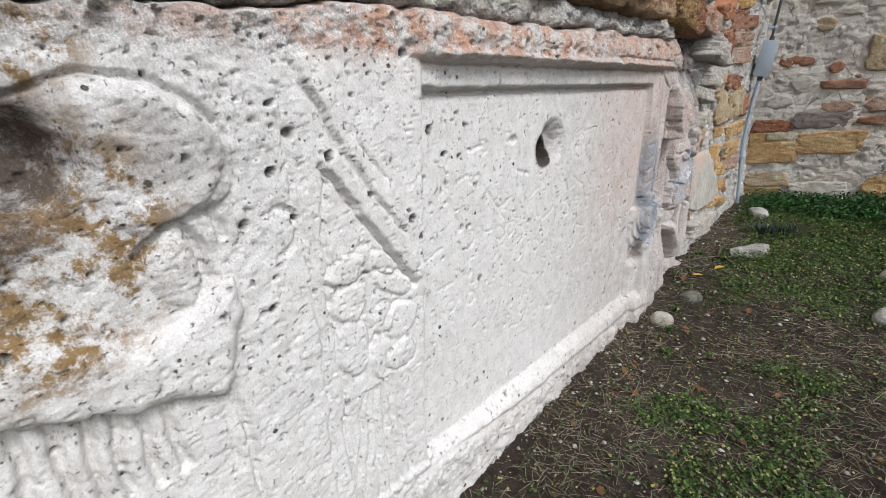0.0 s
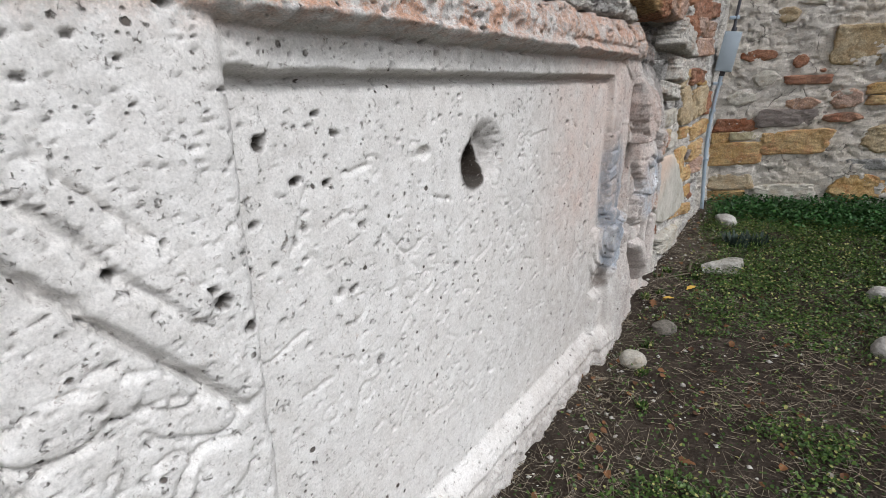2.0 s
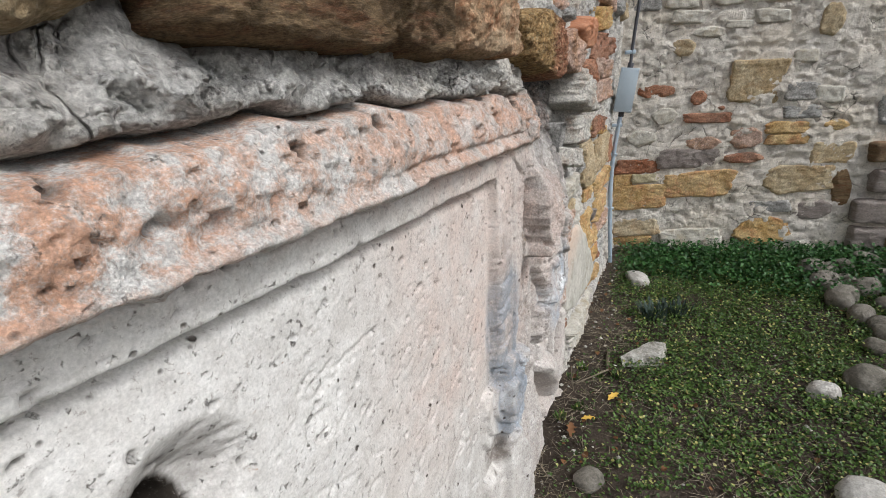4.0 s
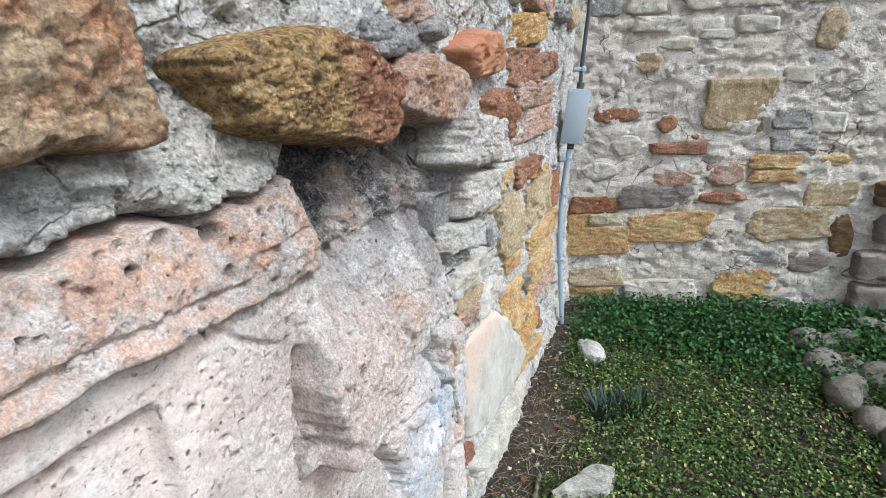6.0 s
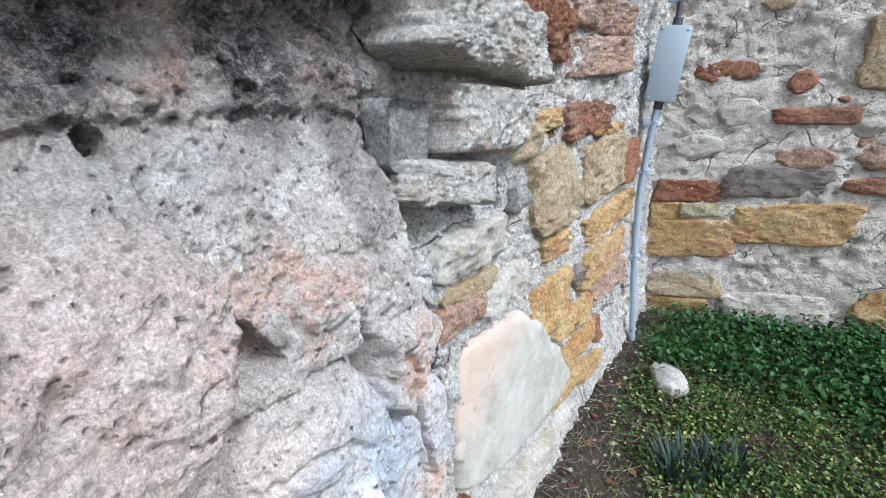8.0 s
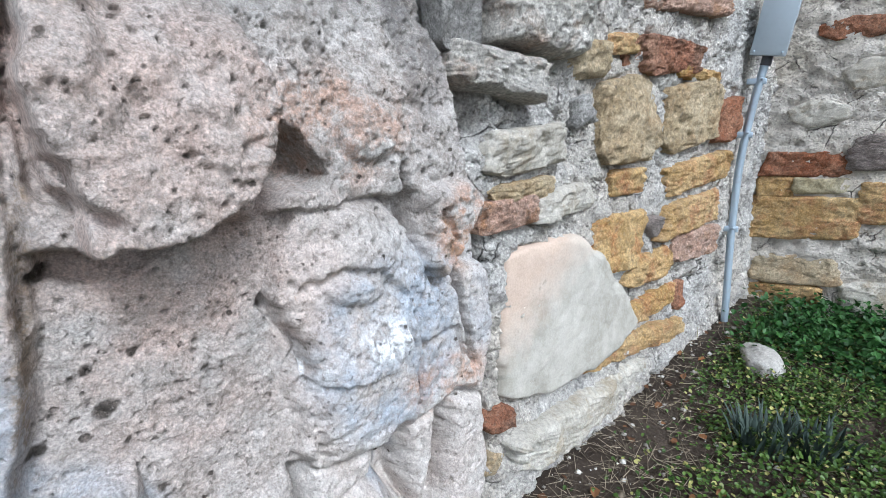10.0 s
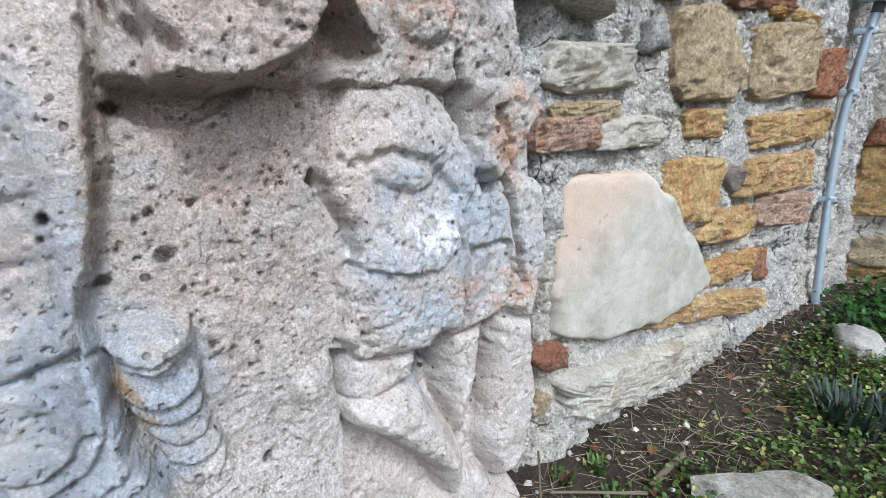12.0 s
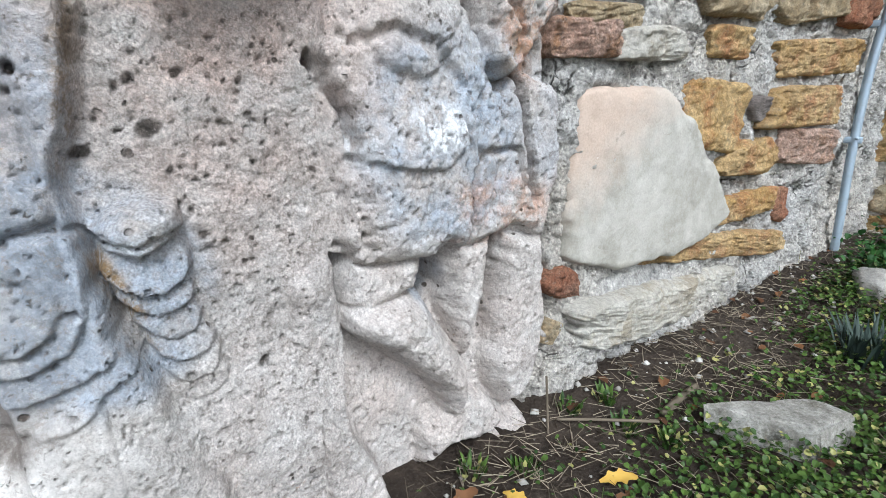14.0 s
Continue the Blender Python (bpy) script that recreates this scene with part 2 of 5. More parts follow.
def mortar(name, dark, pale, warm, coarse=1.0):
    n = Nodes(name, 0.95)
    grain, mid, large = n.noise(0.006, 6, 0.75), n.noise(0.05, 8, 0.7), n.noise(0.5, 5, 0.6)
    base = n.mix(n.ramp(mid, 0.32, 0.66), dark, pale)
    base = n.mix(n.ramp(large, 0.42, 0.66, 0, 0.75), base, warm)
    base = n.mix(n.ramp(n.noise(0.22, 6), 0.56, 0.72, 0, 0.7 * coarse), base, (0.25, 0.245, 0.25))
    pebble = n.ramp(n.cells(0.012), 0.1, 0.5, 1, 0)
    base = n.mix(n.math("MULTIPLY", pebble, n.ramp(n.noise(0.03, 4), 0.45, 0.65)), base, (0.30, 0.26, 0.23))
    base = n.mix(n.ramp(n.noise(0.030, 9, 0.82), 0.57, 0.65, 0, 0.8 * coarse), base, (0.12, 0.11, 0.105))
    bend = n.node("ShaderNodeMix")
    bend.data_type = "VECTOR"
    warp = n.node("ShaderNodeTexNoise", Vector=n.place, Scale=9.0, Detail=5.0)
    n.feed(bend.inputs[0], 0.06), n.feed(bend.inputs[4], n.place), n.feed(bend.inputs[5], warp.outputs["Color"])
    edge = n.node("ShaderNodeTexVoronoi", Vector=bend.outputs[1], Scale=7.0)
    edge.feature = "DISTANCE_TO_EDGE"
    crack = n.math("MULTIPLY", n.ramp(edge.outputs["Distance"], 0.0, 0.022, 1, 0), n.ramp(n.noise(0.18, 4), 0.53, 0.60))
    base = n.mix(n.math("MULTIPLY", crack, 0.85), base, (0.08, 0.072, 0.065))
    base = n.grit(n.grit(base, 0.014, 1 - 0.28 * coarse, 1 + 0.25 * coarse), 0.006, 1 - 0.22 * coarse, 1 + 0.20 * coarse)
    normal = n.bump(mid, 0.024, 0.9)
    normal = n.bump(n.noise(0.014, 4, 0.7), 0.012 * coarse, 0.9, normal)
    normal = n.bump(grain, 0.005, 0.9, normal)
    normal = n.bump(pebble, 0.006, 0.7, normal)
    normal = n.bump(crack, -0.012, 1.0, normal)
    return n.done(base, normal)


def rock(name, dark, mid_color, pale, stain=None, layered=False, rough=0.9, fine=1.0):
    """Natural or cut stone: three tones of one colour, patchy, each piece a little different."""
    n = Nodes(name, rough)
    info = n.node("ShaderNodeObjectInfo").outputs["Random"]
    if layered:
        stretch = n.node("ShaderNodeMapping", Vector=n.place)
        stretch.inputs["Scale"].default_value = (1.0, 1.0, 5.0)
        n.place = stretch.outputs[0]
    mid, grain, large = n.noise(0.045, 10, 0.74), n.noise(0.007, 6, 0.75), n.noise(0.2, 6, 0.65, 0.4)
    base = n.mix(n.ramp(mid, 0.3, 0.62), dark, mid_color)
    base = n.mix(n.ramp(large, 0.42, 0.68), base, pale)
    if stain:
        base = n.mix(n.ramp(n.noise(0.12, 7, 0.7), 0.50, 0.64, 0, 0.85), base, stain)
    base = n.mix(n.ramp(n.noise(0.020, 9, 0.8), 0.555, 0.61, 0, 0.72 * min(1.0, 0.2 + fine)), base, (0.085, 0.07, 0.058))
    speck = n.noise(0.010, 5, 0.85)
    base = n.mix(n.ramp(speck, 0.52, 0.66, 0, 0.75 * fine), base, pale)
    base = n.mix(n.ramp(speck, 0.36, 0.46, 0.6 * fine, 0), base, dark)
    base = n.mix(n.ramp(info, 0, 1, 0.0, 0.14), base, (0.42, 0.38, 0.34))
    base = n.grit(n.grit(base, 0.012, 1 - 0.42 * fine, 1 + 0.32 * fine), 0.005, 1 - 0.25 * fine, 1 + 0.22 * fine)
    normal = n.bump(mid, 0.020 * fine, 0.9)
    normal = n.bump(n.noise(0.011, 4, 0.7), 0.008 * fine, 0.9, normal)
    normal = n.bump(speck, 0.006 * fine, 0.9, normal)
    normal = n.bump(grain, 0.002 * fine, 0.9, normal)
    return n.done(base, normal)


LIMESTONE = limestone()
MORTAR = mortar("lime_mortar", (0.43, 0.415, 0.395), (0.68, 0.66, 0.63), (0.62, 0.56, 0.485))
PLASTER = mortar("pale_mortar", (0.50, 0.46, 0.415), (0.76, 0.71, 0.645), (0.71, 0.63, 0.53), 0.42)
OCHRE = rock("ochre_sandstone", (0.30, 0.165, 0.05), (0.56, 0.355, 0.125), (0.68, 0.50, 0.26), (0.46, 0.20, 0.08), False, 0.9, 0.8)
TAN = rock("tan_sandstone", (0.30, 0.21, 0.11), (0.47, 0.36, 0.21), (0.58, 0.49, 0.34), (0.40, 0.27, 0.14), False, 0.9, 0.8)
OLIVE = rock("olive_sandstone", (0.30, 0.25, 0.14), (0.45, 0.385, 0.24), (0.54, 0.49, 0.35), None, False, 0.9, 0.7)
RED = rock("red_brick", (0.20, 0.065, 0.03), (0.36, 0.14, 0.07), (0.44, 0.24, 0.15), (0.22, 0.12, 0.08))
ORANGE = rock("orange_stone", (0.30, 0.10, 0.04), (0.44, 0.17, 0.08), (0.50, 0.26, 0.15), None, False, 0.7, 0.4)
PINK = rock("pink_stone", (0.36, 0.21, 0.15), (0.52, 0.34, 0.26), (0.62, 0.47, 0.39), (0.46, 0.24, 0.12))
WEDGE = rock("worn_grey_block", (0.26, 0.245, 0.21), (0.44, 0.42, 0.38), (0.60, 0.585, 0.55), (0.14, 0.13, 0.095), False, 0.9, 0.6)
GREY = rock("grey_stone", (0.20, 0.19, 0.18), (0.34, 0.33, 0.32), (0.46, 0.45, 0.43))
MAUVE = rock("mauve_stone", (0.20, 0.16, 0.15), (0.32, 0.27, 0.25), (0.42, 0.37, 0.34), None, True)
CREAM = rock("cream_stone", (0.38, 0.35, 0.29), (0.51, 0.48, 0.42), (0.60, 0.575, 0.52), (0.40, 0.34, 0.25), False, 0.85, 0.5)
PALE = rock("pale_rubble", (0.40, 0.375, 0.34), (0.58, 0.55, 0.50), (0.70, 0.67, 0.62), (0.46, 0.34, 0.26), False, 0.9, 0.9)
BROWN = rock("brown_stone", (0.10, 0.062, 0.03), (0.22, 0.14, 0.07), (0.36, 0.25, 0.14), (0.24, 0.10, 0.05), True)
BOULDER = rock("tan_boulder", (0.24, 0.14, 0.075), (0.50, 0.325, 0.19), (0.64, 0.48, 0.32), (0.48, 0.21, 0.10))
COBBLE = rock("field_cobble", (0.07, 0.062, 0.05), (0.15, 0.135, 0.11), (0.27, 0.25, 0.22), (0.05, 0.05, 0.035), False, 0.85, 0.5)
WHITE = rock("white_stone", (0.36, 0.34, 0.31), (0.50, 0.48, 0.45), (0.62, 0.605, 0.575), (0.26, 0.24, 0.21), False, 0.85, 0.5)


def two_tone():
    n = Nodes("lichened_red_yellow_stone", 0.92)
    along = n.tree.nodes.new("ShaderNodeSeparateXYZ")
    n.tree.links.new(n.place, along.inputs[0])
    side = n.math("ADD", along.outputs[1], n.math("MULTIPLY", n.noise(0.15, 6, 0.7), 0.35))
    mid, grain = n.noise(0.03, 8, 0.72), n.noise(0.006, 6, 0.7)
    yellow = n.mix(n.ramp(mid, 0.3, 0.62), (0.26, 0.14, 0.05), (0.60, 0.40, 0.19))
    red = n.mix(n.ramp(mid, 0.3, 0.65), (0.26, 0.095, 0.05), (0.52, 0.26, 0.16))
    base = n.mix(n.ramp(side, 2.67, 2.76), yellow, red)
    base = n.mix(n.ramp(n.noise(0.05, 10, 0.85), 0.55, 0.62, 0, 0.85), base, (0.055, 0.042, 0.025))
    speck = n.noise(0.016, 6, 0.85)
    base = n.mix(n.ramp(speck, 0.54, 0.62, 0, 0.75), base, (0.60, 0.50, 0.31))
    base = n.mix(n.ramp(speck, 0.38, 0.47, 0.85, 0), base, (0.08, 0.045, 0.025))
    base = n.grit(n.grit(base, 0.014, 0.55, 1.40), 0.006, 0.75, 1.25)
    normal = n.bump(mid, 0.035, 1.0)
    return n.done(base, n.bump(grain, 0.007, 1.0, normal))


TWO_TONE = two_tone()


def slab():
    """Smooth pale slab, its upper corner rosy, with a flaked white patch."""
    n = Nodes("pale_slab", 0.8)
    at = n.tree.nodes.new("ShaderNodeSeparateXYZ")
    n.tree.links.new(n.place, at.inputs[0])
    mid, large = n.noise(0.05, 8, 0.7), n.noise(0.22, 6, 0.6, 0.4)
    base = n.mix(n.ramp(large, 0.36, 0.66), (0.34, 0.32, 0.275), (0.53, 0.505, 0.455))
    base = n.mix(n.ramp(mid, 0.42, 0.62, 0, 0.35), base, (0.62, 0.60, 0.56))
    side = n.math("ADD", n.math("SUBTRACT", at.outputs[2], n.math("MULTIPLY", at.outputs[1], 0.75)), n.math("MULTIPLY", n.noise(0.12, 7, 0.7), 0.30))
    base = n.mix(n.ramp(side, -1.84, -1.64, 0, 0.62), base, (0.58, 0.41, 0.31))
    base = n.mix(n.ramp(n.noise(0.07, 8, 0.7, 1.0), 0.62, 0.68, 0, 0.6), base, (0.24, 0.215, 0.18))
    base = n.grit(base, 0.005, 0.90, 1.08)
    normal = n.bump(large, 0.02, 0.6)
    normal = n.bump(mid, 0.006, 0.6, normal)
    return n.done(base, n.bump(n.noise(0.006, 4, 0.7), 0.0016, 0.8, normal))


SLAB = slab()


def soil():
    n = Nodes("soil", 0.97)
    mid, grain, large = n.noise(0.06, 8, 0.7), n.noise(0.008, 6, 0.75), n.noise(0.5, 5, 0.6)
    base = n.mix(n.ramp(mid, 0.3, 0.68), (0.018, 0.013, 0.010), (0.066, 0.049, 0.037))
    base = n.mix(n.ramp(large, 0.45, 0.7, 0, 0.6), base, (0.095, 0.075, 0.058))
    base = n.mix(n.ramp(grain, 0.55, 0.75, 0, 0.5), base, (0.16, 0.135, 0.105))
    crumbs = n.cells(0.014)
    normal = n.bump(mid, 0.03, 0.9)
    normal = n.bump(crumbs, 0.008, 0.8, normal)
    return n.done(base, n.bump(grain, 0.004, 0.9, normal))


def leafy(name, dark, pale, gloss=0.55, dry=None, share=0.0):
    """Thin leaves, each island its own tone; a share of them turned yellow or dry."""
    n = Nodes(name, gloss)
    r = n.node("ShaderNodeNewGeometry").outputs["Random Per Island"]
    base = n.mix(n.ramp(r, 0, 0.9), dark, pale)
    if dry:
        r2 = n.node("ShaderNodeTexWhiteNoise")
        r2.noise_dimensions = "1D"
        n.feed(r2.inputs["W"], r)
        base = n.mix(n.ramp(r2.outputs["Value"], 1 - share, 1 - share + 0.02), base, dry)
    base = n.mix(n.ramp(n.noise(0.3, 4), 0.4, 0.7, 0, 0.35), base, dark)
    n.bsdf.inputs["Subsurface Weight"].default_value = 0.0
    return n.done(base)


def metal(name, color, rough, metallic, spots=(0.35, 0.35, 0.36)):
    n = Nodes(name, rough)
    n.bsdf.inputs["Metallic"].default_value = metallic
    n.bsdf.inputs["Specular IOR Level"].default_value = 0.5
    base = n.mix(n.ramp(n.noise(0.02, 7, 0.7), 0.5, 0.75, 0, 0.4), color, spots)
    n.feed(n.bsdf.inputs["Roughness"], n.ramp(n.noise(0.03, 5), 0.3, 0.7, rough - 0.1, rough + 0.12))
    return n.done(base, n.bump(n.noise(0.004, 4), 0.0004, 0.5))


SOIL = soil()
CLOVER = leafy("clover_leaf", (0.017, 0.044, 0.008), (0.090, 0.150, 0.030), 0.45, (0.32, 0.31, 0.11), 0.11)
HERB = leafy("dark_herb_leaf", (0.012, 0.042, 0.010), (0.040, 0.115, 0.026), 0.5)
SAGE = leafy("grey_green_herb", (0.018, 0.030, 0.026), (0.055, 0.080, 0.065), 0.6)
STRAW = leafy("dry_straw", (0.045, 0.032, 0.022), (0.36, 0.305, 0.225), 0.8)
DEAD = leafy("dead_leaf", (0.07, 0.034, 0.018), (0.22, 0.105, 0.045), 0.75)
YELLOW = leafy("yellow_leaf", (0.50, 0.30, 0.05), (0.60, 0.40, 0.09), 0.6)
GRIT = leafy("pale_grit", (0.22, 0.20, 0.175), (0.60, 0.58, 0.54), 0.9)
STEEL = metal("galvanised_pipe", (0.42, 0.51, 0.60), 0.45, 0.5)
BOXGREY = metal("grey_painted_box", (0.36, 0.42, 0.47), 0.45, 0.15, (0.30, 0.34, 0.38))
BLACK = metal("dark_cable", (0.06, 0.06, 0.07), 0.55, 0.0, (0.12, 0.12, 0.12))

# ---------------------------------------------------------------- the carved block
def block_top(u):
    """Height of the block's broken upper edge along the wall."""
    return np.interp(u, (-1.6, -0.7, 0.1, 0.6, 1.0, 1.5, 2.40, 2.45, 2.95, 3.08), (1.45, 1.46, 1.53, 1.52, 1.53, 1.555, 1.56, 1.63, 1.63, 1.585)) + 0.014 * fbm(u, u * 0 + 3.1, 0.11, 4, 40)


def block_end(z):
    """Where the block's broken end stands, by height."""
    return np.interp(z, (-0.2, 0.03, 0.17, 0.44, 0.6, 0.90, 0.97, 1.03, 1.22, 1.45, 1.6, 1.8), (3.08, 3.10, 3.155, 3.155, 3.15, 3.13, 3.11, 3.06, 3.03, 2.99, 3.06, 3.06)) + 0.012 * fbm(z, z * 0 + 7.7, 0.12, 4, 44)


def lump(o, u, z, cu, cz, a, b, high, turn=0.0, k=2.4):
    """Adds a rounded carved lump."""
    return o + high * dome(ell(u, z, cu, cz, a, b, turn), k)


def bar(o, u, z, u0, z0, u1, z1, wide, high):
    """A flat raised band with sloping sides."""
    d = seg(u, z, u0, z0, u1, z1)
    return np.where(d < wide, np.maximum(o, high * (1 - step(0.6 * wide, wide, d))), o)


def plate(o, u, z, points, high, r):
    """Raises or sinks an outlined part; its edge is rounded over the width r."""
    d = np.clip(inside(u, z, points) / r, 0, 1)
    return o + high * np.sqrt(1 - (1 - d) ** 2)


def limb_over(o, u, z, points, floor, high, r):
    """A rounded outlined part that lies over what is behind it."""
    d = inside(u, z, points)
    t = np.clip(d / r, 0, 1)
    return np.where(d > 0, np.maximum(o, floor + high * np.sqrt(1 - (1 - t) ** 2)), o)


def scallop(o, u, z, cu, cz, a, b, floor, high, turn=0.0):
    """An overlapping leaf, thickest at its lower rim."""
    r = ell(u, z, cu, cz, a, b, turn)
    t = np.clip(0.5 - 0.5 * (z - cz) / b, 0, 1)
    return np.where(r < 1, np.maximum(o, floor + high * (0.3 + 0.7 * t) * (1 - step(0.84, 1.0, r))), o)


def line(o, u, z, points, wide, deep):
    """A cut along a broken line."""
    d = np.minimum.reduce([seg(u, z, a, b, c, e) for (a, b), (c, e) in zip(points, points[1:])])
    return o - deep * (1 - step(0.2, 1.0, d / wide))


def groove(o, u, z, u0, z0, u1, z1, wide, deep):
    return o - deep * (1 - step(0.2, 1.0, seg(u, z, u0, z0, u1, z1) / wide))


# deep weathered holes: along, up, radius
PITS = ((0.264, 1.191, 0.020), (0.334, 1.119, 0.014), (0.407, 1.097, 0.013), (0.203, 0.968, 0.013), (0.119, 0.951, 0.018), (0.163, 0.892, 0.017), (0.457, 0.846, 0.013), (0.519, 0.629, 0.015),
        (0.401, 1.236, 0.011), (0.44, 1.193, 0.010), (-0.148, 1.164, 0.016), (-0.303, 1.149, 0.014), (-0.024, 1.044, 0.011), (-0.263, 1.022, 0.013), (-0.346, 0.832, 0.014), (0.106, 0.977, 0.011),
        (2.344, 0.803, 0.012), (2.399, 0.818, 0.012), (2.355, 0.735, 0.018), (2.275, 0.71, 0.016), (2.377, 0.675, 0.009), (2.494, 0.754, 0.010), (2.411, 0.577, 0.011), (2.47, 0.33, 0.012), (2.31, 0.955, 0.016))


def carve_bust(o, u, z):
    """Left of the panel: its slanting handle, a leaf cluster, a worn bust over hanging folds."""
    o = bar(o, u, z, -0.185, 1.375, -0.095, 1.215, 0.034, 0.054)
    o = line(o, u, z, [(-0.225, 1.37), (-0.165, 1.283), (-0.119, 1.185)], 0.011, 0.012)
    o = bar(o, u, z, -0.075, 1.185, 0.075, 0.965, 0.036, 0.054)
    o = line(o, u, z, [(-0.118, 1.174), (-0.025, 1.042), (0.088, 0.920)], 0.010, 0.008)
    o = line(o, u, z, [(-0.048, 1.190), (0.030, 1.075)], 0.009, 0.012)
    o = line(o, u, z, [(-0.172, 1.145), (-0.047, 0.972), (0.125, 0.743)], 0.0105, 0.030)
    o = o + 0.010 * (1 - step(0.012, 0.040, seg(u, z, -0.135, 1.145, 0.14, 0.785)))
    o = line(o, u, z, [(-0.168, 1.12), (-0.184, 0.955), (-0.181, 0.746), (-0.174, 0.553), (-0.160, 0.10)], 0.009, 0.014)
    o = line(o, u, z, [(-0.262, 1.33), (-0.258, 1.10), (-0.225, 0.80), (-0.222, 0.20)], 0.008, 0.010)
    o = o - 0.016 * (1 - step(0.0, 0.012, np.abs(np.hypot(u + 0.325, z - 1.005) - 0.066))) * step(-0.325, -0.30, u)
    for cu, cz, a, b, turn in ((-0.130, 0.855, 0.050, 0.042, 10), (-0.128, 0.760, 0.056, 0.044, 12), (-0.125, 0.625, 0.052, 0.082, 8), (-0.068, 0.872, 0.026, 0.045, 30), (0.000, 0.850, 0.060, 0.030, -38),
                               (0.035, 0.775, 0.070, 0.034, -28), (-0.015, 0.675, 0.034, 0.042, 0), (0.060, 0.650, 0.062, 0.056, -10), (-0.035, 0.560, 0.024, 0.065, 0), (0.05, 0.53, 0.055, 0.045, 10)):
        o = lump(o, u, z, cu, cz, 1.1 * a, 1.1 * b, 0.008, turn, 5.0)
        o = o - 0.008 * (1 - step(0.0, 0.14, np.abs(ell(u, z, cu, cz, 1.1 * a, 1.1 * b, turn) - 1.03))) * step(-0.3, 0.5, vnoise(u * 14, z * 14, 48) + 0.35)
    for k in range(6):
        o = groove(o, u, z, -0.10 + 0.02 * k, 0.47, -0.17 + 0.05 * k, 0.02, 0.010, 0.011)
    # head, set back under a broken edge
    o = plate(o, u, z, [(-0.66, 1.335), (-0.60, 1.345), (-0.517, 1.341), (-0.448, 1.29), (-0.401, 1.245), (-0.412, 1.178), (-0.45, 1.12), (-0.51, 1.085), (-0.56, 1.06), (-0.62, 1.10), (-0.66, 1.20)], 0.022, 0.050)
    o = line(o, u, z, [(-0.95, 1.28), (-0.73, 1.318), (-0.62, 1.352), (-0.515, 1.347), (-0.44, 1.295), (-0.395, 1.24)], 0.011, 0.014)
    o = o - 0.085 * (1 - step(0.55, 1.0, ell(u, z, -0.77, 1.215, 0.125, 0.105, 15)))
    o = line(o, u, z, [(-0.590, 1.025), (-0.545, 1.070), (-0.506, 1.087), (-0.480, 1.01), (-0.472, 0.95)], 0.015, 0.030)
    o = line(o, u, z, [(-0.506, 1.087), (-0.445, 1.082), (-0.43, 1.03)], 0.012, 0.020)
    o = lump(o, u, z, -0.533, 0.985, 0.050, 0.085, 0.022, 10)
    o = lump(o, u, z, -0.445, 1.13, 0.05, 0.035, 0.018, 5)
    # sleeve with a sharp lower edge over the folds
    o = limb_over(o, u, z, [(-1.1, 1.02), (-1.1, 0.88), (-0.86, 0.795), (-0.80, 0.775), (-0.737, 0.750), (-0.66, 0.717), (-0.60, 0.715), (-0.50, 0.683), (-0.465, 0.715), (-0.44, 0.80), (-0.414, 0.863),
                           (-0.43, 0.95), (-0.48, 0.93), (-0.55, 0.88), (-0.65, 0.875), (-0.75, 0.91), (-0.9, 0.98)], 0.030, 0.052, 0.045)
    o = o - 0.018 * step(0.0, 0.01, np.interp(u, (-1.1, -0.86, -0.737, -0.60, -0.50, -0.46), (0.87, 0.79, 0.745, 0.71, 0.678, 0.66)) - z) * (1 - step(-0.485, -0.455, u)) * step(0.2, 0.5, z)
    for k in range(9):
        o = groove(o, u, z, -0.98 + 0.047 * k, 0.83 - 0.018 * k, -1.00 + 0.052 * k, 0.52, 0.016, 0.024)
    o = line(o, u, z, [(-0.470, 0.69), (-0.462, 0.62), (-0.439, 0.50), (-0.43, 0.30)], 0.016, 0.020)
    return o


